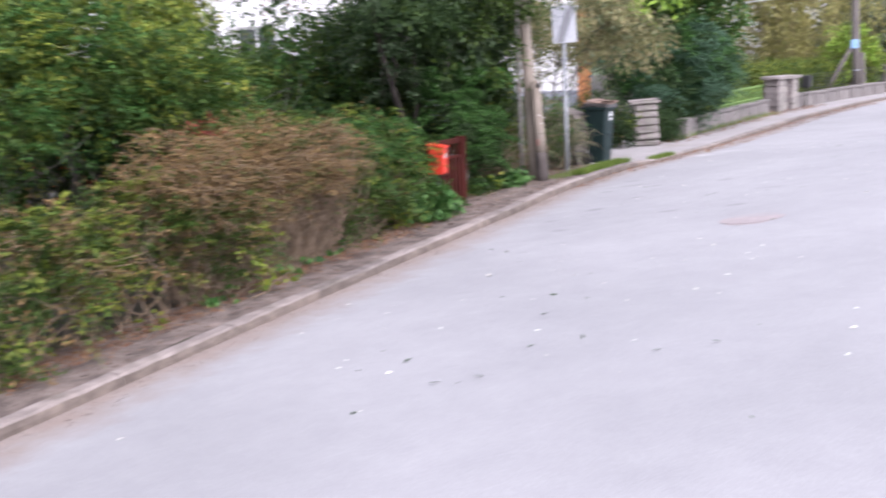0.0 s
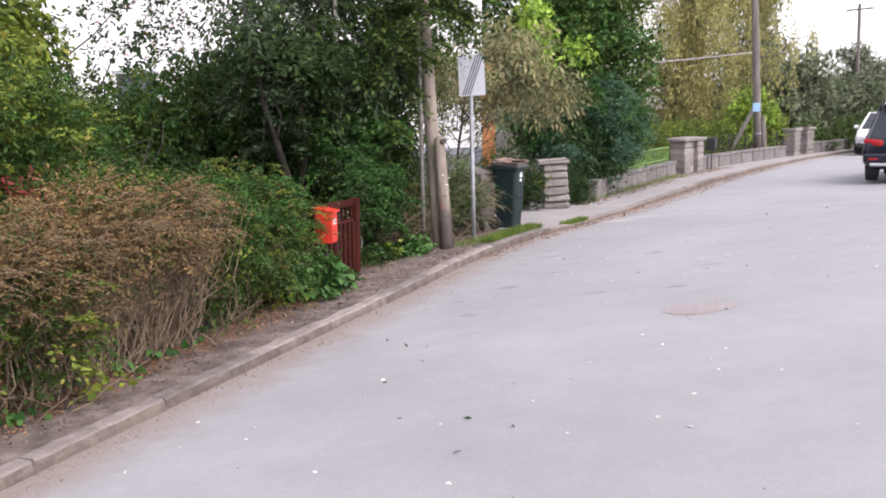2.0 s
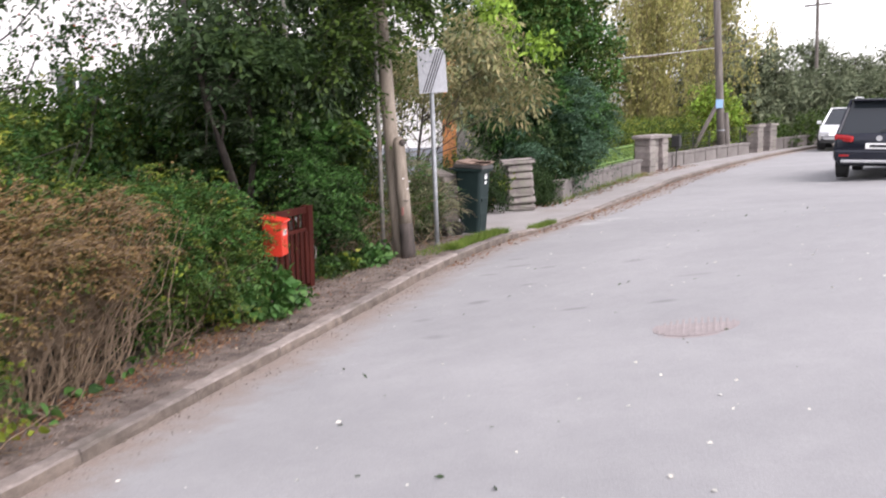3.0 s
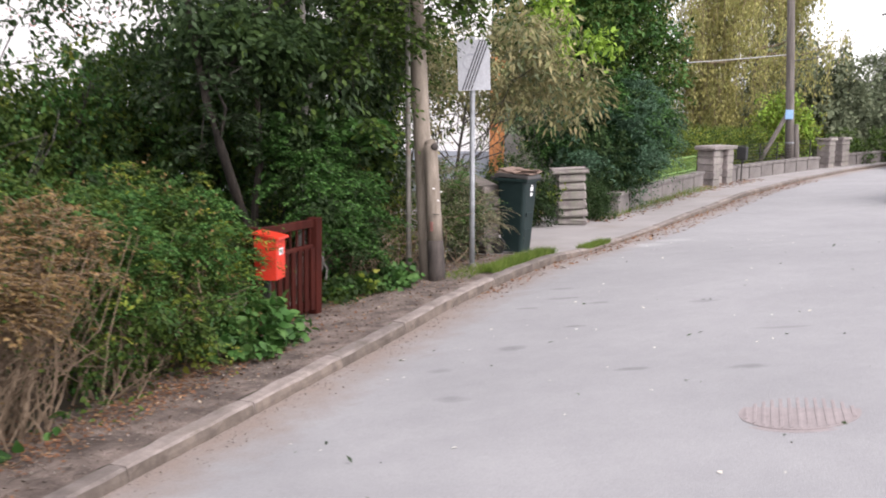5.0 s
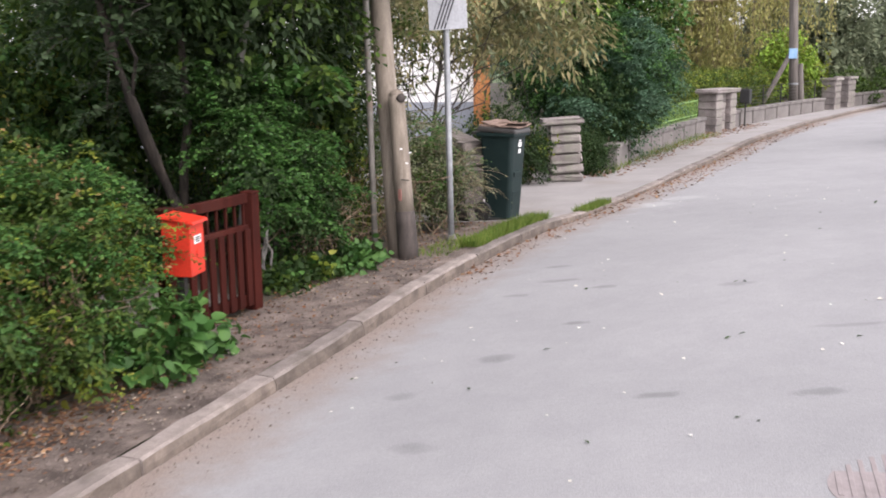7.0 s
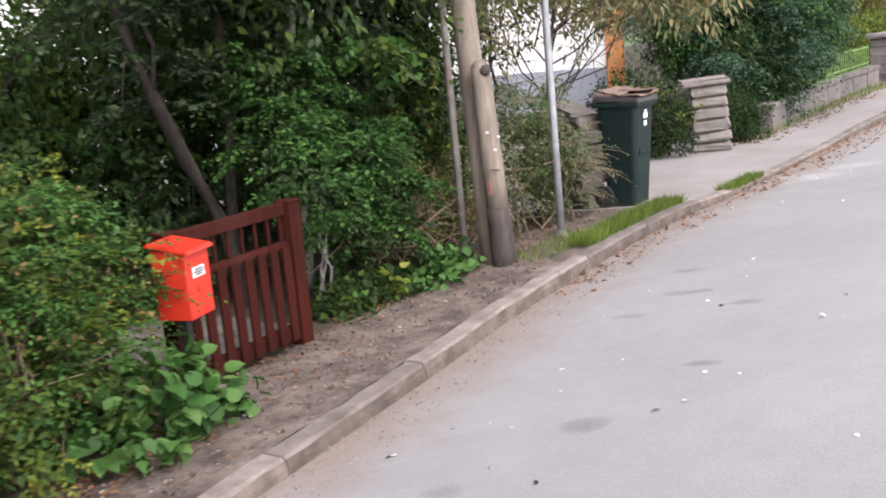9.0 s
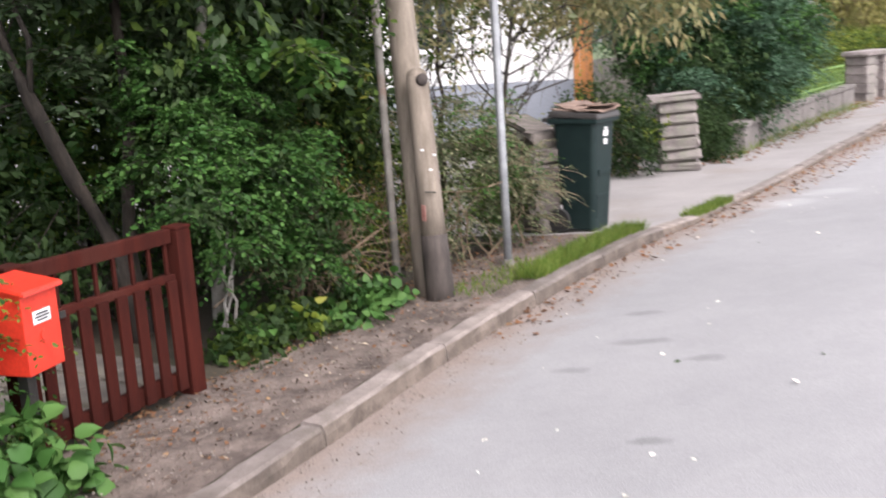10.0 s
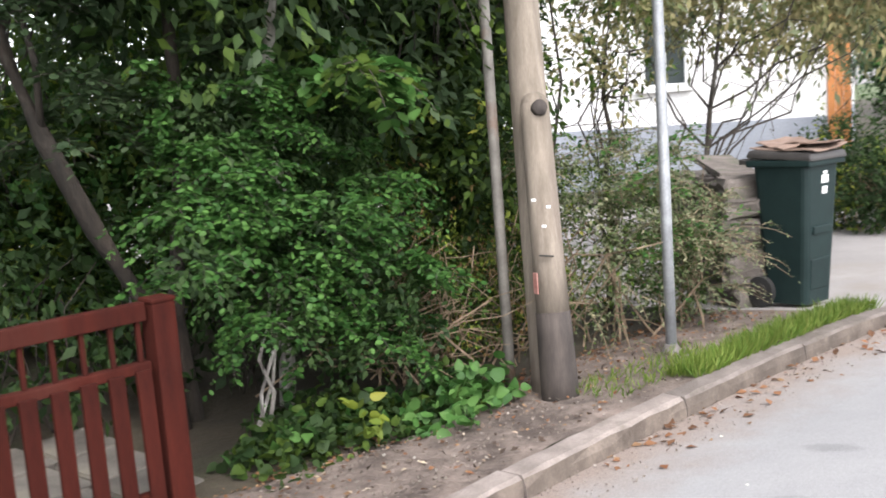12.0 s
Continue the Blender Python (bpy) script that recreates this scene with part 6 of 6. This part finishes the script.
def left_trees():
    b = [(-3.7, -3.9, 2.2, 0.7, 0.8, 0.6), (-3.3, -4.6, 1.8, 0.6, 0.7, 0.5), (-4.2, -4.6, 2.9, 0.9, 0.9, 0.7), (-4.6, -5.6, 2.4, 0.9, 1.0, 0.9), (-3.6, -6.6, 2.2, 0.9, 1.0, 0.9), (-3.8, -8.4, 2.4, 1.0, 1.2, 1.0), (-5.2, -4.9, 3.3, 1.0, 1.0, 0.8), (-5.0, -6.6, 3.3, 1.0, 1.1, 0.9), (-4.7, -2.6, 2.9, 0.6, 0.7, 0.5), (-4.3, -3.1, 2.2, 0.6, 0.7, 0.5), (-4.6, -2.1, 2.75, 0.5, 0.5, 0.5)]
    garden_tree("hazel_tree", "yellowing small tree in the garden", (-4.0, -5.0, -0.2), (0, 0), 2.8, b,
                [("leaves", 32000, 0.1, LEAF_YELLOW, dict(shell=0.4, lump=0.45, per=16, twig=0.25, spray=True, aspect=0.65)), ("green_leaves", 9000, 0.09, LEAF_HEDGE, dict(shell=0.3, lump=0.4))], 25, BARK, 0.07, 8)
    b = [(-5.0, -4.2, 1.5, 1.0, 1.2, 0.7), (-4.2, -5.0, 1.3, 0.9, 1.0, 0.7), (-3.4, -1.6, 2.9, 0.6, 0.8, 0.6)]
    garden_tree("rowan_tree", "rowan with sparse dark leaves and red berries", (-4.6, -3.0, -0.2), (0.0, 0.1), 3.0, b,
                [("leaves", 7000, 0.07, LEAF_DARK, dict(shell=0.35, lump=0.4)), ("berries", 3200, 0.012, BERRY, dict(shell=0.8, aspect=1.0, per=8, twig=0.05))], 26, BARK, 0.08, 8)


near_hedge()
brown_hedge()
green_shrub()
back_hedge()
trees_behind_gate()
dark_backing()
gate_shrub()
gate_undergrowth()
pole_bushes()
dead_branches()
wire_fence()
ground_cover()
big_leaf_plant()
verge_weeds()
front_garden_far()
clipped_hedge()
lime_bush()
far_pole()
willow((0.8, 31, -0.3), 8.0, 3.0, 51)
willow((3.6, 37, -0.3), 8.5, 2.2, 52)
willow((-3.5, 30, -0.3), 8.0, 3.0, 53)
far_trees()
left_trees()

# ---------------- parked cars ----------------


def car(name, label, m, paint, suv=True, facing=1):
    """A car of lofted body, glazing, lamps, bumpers and wheels; its rear at y = 0, its nose at y = 4.6."""
    t = thing(name, m, label, "car")
    L, W, H = (4.7, 1.86, 1.68) if suv else (4.3, 1.78, 1.46)
    belt = 0.98 if suv else 0.9
    # body sections: y, half width, low z, belt z
    secs = [(0.0, 0.82, 0.42, belt - 0.12), (0.06, 0.9, 0.34, belt), (0.5, 0.93, 0.27, belt + 0.02), (1.6, 0.93, 0.24, belt), (3.2, 0.93, 0.24, belt - 0.03), (L - 0.7, 0.9, 0.26, belt - 0.14),
            (L - 0.15, 0.82, 0.32, belt - 0.26), (L, 0.7, 0.4, belt - 0.4)]
    bm = bmesh.new()
    rings = []
    for y, hw, z0, z1 in secs:
        hw *= W / 1.86
        pts = [(-hw * 0.86, z0), (-hw, z0 + 0.12), (-hw, (z0 + z1) / 2 + 0.05), (-hw * 0.965, z1 - 0.04), (-hw * 0.9, z1), (hw * 0.9, z1), (hw * 0.965, z1 - 0.04), (hw, (z0 + z1) / 2 + 0.05), (hw, z0 + 0.12), (hw * 0.86, z0)]
        rings.append([bm.verts.new((x, y, z)) for x, z in pts])
    for a, b in zip(rings, rings[1:]):
        for i in range(10):
            bm.faces.new((a[i], b[i], b[(i + 1) % 10], a[(i + 1) % 10]))
    bm.faces.new(rings[0])
    bm.faces.new(rings[-1][::-1])
    part("body", bm, paint, t, smooth=True)
    # cabin
    cab = [(0.1 if suv else 0.35, 0.8, belt), (0.5 if suv else 1.0, 0.66, H), (L - 2.35, 0.66, H - 0.01), (L - 1.35, 0.78, belt - 0.06)]
    bm = bmesh.new()
    lo = [bm.verts.new((sx * 0.83 * W / 1.86, y, belt - 0.02)) for y in (cab[0][0], cab[3][0]) for sx in (-1, 1)]
    hi = [bm.verts.new((sx * 0.62 * W / 1.86, y, H)) for y in (cab[1][0], cab[2][0]) for sx in (-1, 1)]
    for q in ((lo[0], lo[1], hi[1], hi[0]), (lo[3], lo[2], hi[2], hi[3]), (lo[2], lo[0], hi[0], hi[2]), (lo[1], lo[3], hi[3], hi[1]), (hi[0], hi[1], hi[3], hi[2])):
        bm.faces.new(q)
    bmesh.ops.bevel(bm, geom=[e for e in bm.edges if not e.is_boundary], offset=0.05, segments=3, affect="EDGES")
    part("cabin", bm, CAR_GLASS, t, "dark tinted windows")
    bm = bmesh.new()
    box(bm, (1.22 * W / 1.86, cab[2][0] - cab[1][0] + 0.1, 0.05), (0, (cab[1][0] + cab[2][0]) / 2, H), (0, 0, 0), 0.02)
    part("roof", bm, paint, t)
    for sx in (-1, 1):
        for (ya, yb) in ((cab[0][0], cab[1][0]), (cab[3][0], cab[2][0]), ((cab[0][0] + cab[3][0]) / 2, (cab[1][0] + cab[2][0]) / 2)):
            part("pillar", tubes([([(sx * 0.835 * W / 1.86, ya, belt - 0.03), (sx * 0.625 * W / 1.86, yb, H)], 0.04, 0.035)], 6), paint, t)
        if suv:
            part("roof_rail", tubes([([(sx * 0.56, 0.6, H + 0.01), (sx * 0.56, 0.7, H + 0.06), (sx * 0.56, 2.1, H + 0.06), (sx * 0.56, 2.2, H + 0.01)], 0.016, 0.016)], 6), SILVER, t, "silver roof rail")
        bm = bmesh.new()
        box(bm, (0.16, 0.1, 0.12), (sx * 1.0 * W / 1.86, L - 1.75, belt + 0.06), (0, 0, 0), 0.03)
        part("mirror", bm, paint, t)
        for y in (0.85, L - 0.9):
            bm = bmesh.new()
            cyl(bm, 0.35, 0.35, 0.22, (sx * 0.8 * W / 1.86, y, 0.35), (0, 90, 0), 28)
            w = part("wheel", bm, BLACK, t, "black tyre")
            bm = bmesh.new()
            cyl(bm, 0.22, 0.22, 0.02, (sx * 0.915 * W / 1.86, y, 0.35), (0, 90, 0), 20)
            part("rim", bm, SILVER, w)
        bm = bmesh.new()
        box(bm, (0.4, 0.14, 0.14), (sx * 0.69 * W / 1.86, 0.06, belt - 0.1), (0, sx * -7, sx * 14), 0.05)
        part("tail_light", bm, TAIL, t, "red tail light")
        bm = bmesh.new()
        box(bm, (0.34, 0.2, 0.14), (sx * 0.6 * W / 1.86, L - 0.14, belt - 0.34), (20, 0, -sx * 16), 0.03)
        part("headlight", bm, SILVER, t, "clear headlight")
        bm = bmesh.new()
        box(bm, (0.2, 0.03, 0.04), (sx * 0.68 * W / 1.86, -0.035, 0.52), (0, 0, sx * 4), 0.01)
        part("reflector", bm, TAIL, t)
    bm = bmesh.new()
    box(bm, (W * 0.94, 0.2, 0.26), (0, 0.06, 0.52), (0, 0, 0), 0.06)
    part("rear_bumper", bm, paint, t)
    bm = bmesh.new()
    box(bm, (W * 0.8, 0.1, 0.07), (0, -0.02, 0.4), (0, 0, 0), 0.03)
    part("skid_plate", bm, SILVER, t, "silver strip under the bumper")
    bm = bmesh.new()
    box(bm, (W * 0.62, 0.24, 0.04), (0, (cab[1][0]) - 0.08, H - 0.01), (-6, 0, 0), 0.015)
    part("spoiler", bm, paint, t)
    part("wiper", tubes([([(0.0, cab[0][0] - 0.02, belt + 0.06), (0.3, cab[0][0] + 0.02, belt + 0.1)], 0.012, 0.008)], 5), BLACK, t)
    bm = bmesh.new()
    box(bm, (W * 0.8, 0.1, 0.16), (0, L - 0.06, 0.34), (0, 0, 0), 0.03)
    part("front_grille", bm, BLACK, t)
    bm = bmesh.new()
    box(bm, (0.52, 0.015, 0.12), (0, -0.03, 0.72 if suv else 0.6), (0, 0, 0), 0.003)
    plate = part("number_plate", bm, WHITE, t, "white plate with plain bars")
    bm = bmesh.new()
    box(bm, (0.36, 0.008, 0.05), (0, -0.04, 0.72 if suv else 0.6))
    part("plate_bar", bm, SIGN_BLACK, plate)
    bm = bmesh.new()
    cyl(bm, 0.06, 0.06, 0.02, (0, -0.01, belt - 0.1), (90, 0, 0), 20)
    part("badge", bm, SILVER, t, "plain round silver badge")
    return t


car("suv_car", "dark blue estate car standing at the roadside", pose(6.9, 11.2, road_z(7, 12), 0, 0, -14), NAVY, True)
car("hatchback_car", "white hatchback car standing farther along the street", pose(8.85, 29.6, road_z(8, 27), 0, 0, 168), PEARL, False)

# ---------------- small things on the ground ----------------


def scatter(name, label, category, spots, size, mat, seed, aspect=0.7, tilt=0.25, broad=False):
    rng = np.random.default_rng(seed)
    at = np.array(spots, float)
    n = len(at)
    ang = rng.uniform(0, 2 * np.pi, n)
    along = np.stack([np.cos(ang), np.sin(ang), rng.normal(0, tilt, n)], 1)
    nor = np.stack([rng.normal(0, tilt, n), rng.normal(0, tilt, n), np.ones(n)], 1)
    k = size * rng.uniform(0.5, 1.4, n)
    ob = leaf_mesh(name, at, along, nor, k, k * aspect, mat, None, broad=broad)
    return tagged(ob, label, category, "", "stuff")


def on_verge(n, y0, y1, u0, u1, seed, lift=0.008, power=1.0):
    rng = np.random.default_rng(seed)
    out = []
    for _ in range(n):
        y, u = rng.uniform(y0, y1), u0 + (u1 - u0) * rng.random() ** power
        x = kerb_x(y) - 0.13 - u
        out.append((x, y, verge_z(x, y) + lift + 0.006 * rng.random()))
    return out


def on_road(n, y0, y1, u0, u1, seed, lift=0.005, power=1.0):
    rng = np.random.default_rng(seed)
    out = []
    for _ in range(n):
        y, u = rng.uniform(y0, y1), u0 + (u1 - u0) * rng.random() ** power
        x = kerb_x(y) + u
        out.append((x, y, road_z(min(x, 9), y) + lift))
    return out


scatter("fallen_leaves", "dry brown fallen leaves under the shrubs", "leaves", on_verge(7500, -13, 2.2, 0.26, 1.2, 101, power=0.4) + on_verge(5200, -12, -2.9, 0.3, 0.75, 110, power=0.6) + on_verge(320, -9, 1.5, 0.05, 0.5, 109), 0.027, LEAF_LITTER, 101)
scatter("gutter_leaves", "orange and brown leaves lying along the gutter", "leaves", on_road(200, -0.5, 4.5, 0.01, 0.35, 102, power=2) + on_road(1100, 4.5, 20, 0.01, 0.5, 103, power=2), 0.05, LEAF_LITTER, 102)
scatter("pavement_leaves", "brown leaves at the foot of the garden wall", "leaves", on_verge(1900, 7.5, 20, 0.7, 1.7, 104, power=0.6), 0.06, LEAF_LITTER, 104)
scatter("grit", "grit and small stones on the bare soil", "gravel", on_verge(7000, -12, 2.2, 0.02, 0.8, 105), 0.011, GRAVEL, 105, 0.9, 0.6)
scatter("soil_clods", "dark crumbs of soil and bark on the bare verge", "soil", on_verge(1100, -12, 2.0, 0.05, 0.9, 115), 0.026, SOIL_BITS, 115, 0.8, 0.7)
scatter("dry_bits", "pale dry leaf scraps trodden into the soil", "leaves", on_verge(150, -4.5, 1.8, 0.06, 0.75, 116), 0.028, DRY_BITS, 116, 0.45, 0.25)
scatter("gutter_grit", "fine grit washed along the kerb", "gravel", on_road(2500, -12, 4, 0.0, 0.3, 106, power=2.2), 0.012, GRAVEL, 106, 0.9, 0.6)
scatter("pale_chips", "pale flakes and petals scattered over the asphalt", "litter", on_road(170, -10, 5, 0.3, 5, 107), 0.03, CHIPS, 107, 0.7, 0.2)
scatter("dark_bits", "dark twigs and crumbs on the asphalt", "litter", on_road(70, -10, 4, 0.2, 4, 108), 0.045, LEAF_DARK, 108, 0.4, 0.3)


def grass_strip(name, label, y0, y1, u0, u1, n, height, seed, on_kerb=False):
    rng = np.random.default_rng(seed)
    at = []
    for _ in range(n):
        y = rng.uniform(y0, y1)
        u = rng.uniform(u0, u1)
        x = kerb_x(y) - 0.1 - u
        at.append((x, y, (verge_z(x, y) if not on_kerb else road_z(kerb_x(y), y) + kerb_h(y) - 0.02)))
    at = np.array(at)
    along = np.stack([rng.normal(0.1, 0.45, n), rng.normal(0, 0.4, n), np.ones(n)], 1)
    k = height * rng.uniform(0.4, 1.2, n)
    ob = leaf_mesh(name, at, along, rng.normal(size=(n, 3)), k, np.full(n, 0.007), GRASS, None)
    tagged(ob, label, "grass", "", "stuff")


grass_strip("grass_strip", "strip of fresh grass along the kerb by the sign", 0.55, 2.35, 0.0, 0.2, 4600, 0.105, 111)
grass_strip("grass_tuft", "tuft of grass growing over the kerb at the driveway", 3.15, 4.1, -0.1, 0.05, 1300, 0.09, 112, True)
grass_strip("wall_grass", "tufts of weeds at the foot of the garden wall", 8.0, 16, 1.0, 1.4, 900, 0.16, 113)
grass_strip("sparse_grass", "sparse yellow grass on the soil by the pole", 0.1, 1.2, 0.15, 0.5, 500, 0.07, 114)

# ---------------- kerb ----------------


def kerb_stones():
    t = thing("kerb", None, "row of weathered granite kerb stones", "kerb", kind="structure")
    rng = random.Random(9)
    ends = [-0.86 - 1.16 * i for i in range(20)][::-1] + [-0.86 + 1.1 * i for i in range(1, 36)]
    for a, b in zip(ends, ends[1:]):
        verts, faces, n = [], [], 8
        dz, gap = rng.uniform(-0.006, 0.006), 0.007
        for i in range(n + 1):
            yy = a + gap + (b - a - 2 * gap) * i / n
            x, z = kerb_x(yy), road_z(kerb_x(yy), yy) + kerb_h(yy) + dz
            c = 0.014
            for px, pz in ((0.012, z - 0.3), (0.004, z - 0.05), (-0.003, z - c), (-c - 0.002, z), (-0.108, z + 0.002), (-0.12, z - 0.012), (-0.135, z - 0.3)):
                verts.append((x + px + rng.uniform(-0.005, 0.005), yy, pz + rng.uniform(-0.004, 0.004)))
        for i in range(n):
            for k in range(6):
                q = i * 7 + k
                faces.append((q, q + 1, q + 8, q + 7))
        faces.append(tuple(range(7))[::-1])
        faces.append(tuple(range(n * 7, n * 7 + 7)))
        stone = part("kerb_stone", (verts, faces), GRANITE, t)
        # the road-side faces take the darker brown material
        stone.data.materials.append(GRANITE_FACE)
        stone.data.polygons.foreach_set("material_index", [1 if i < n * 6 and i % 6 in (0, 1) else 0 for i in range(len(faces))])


kerb_stones()
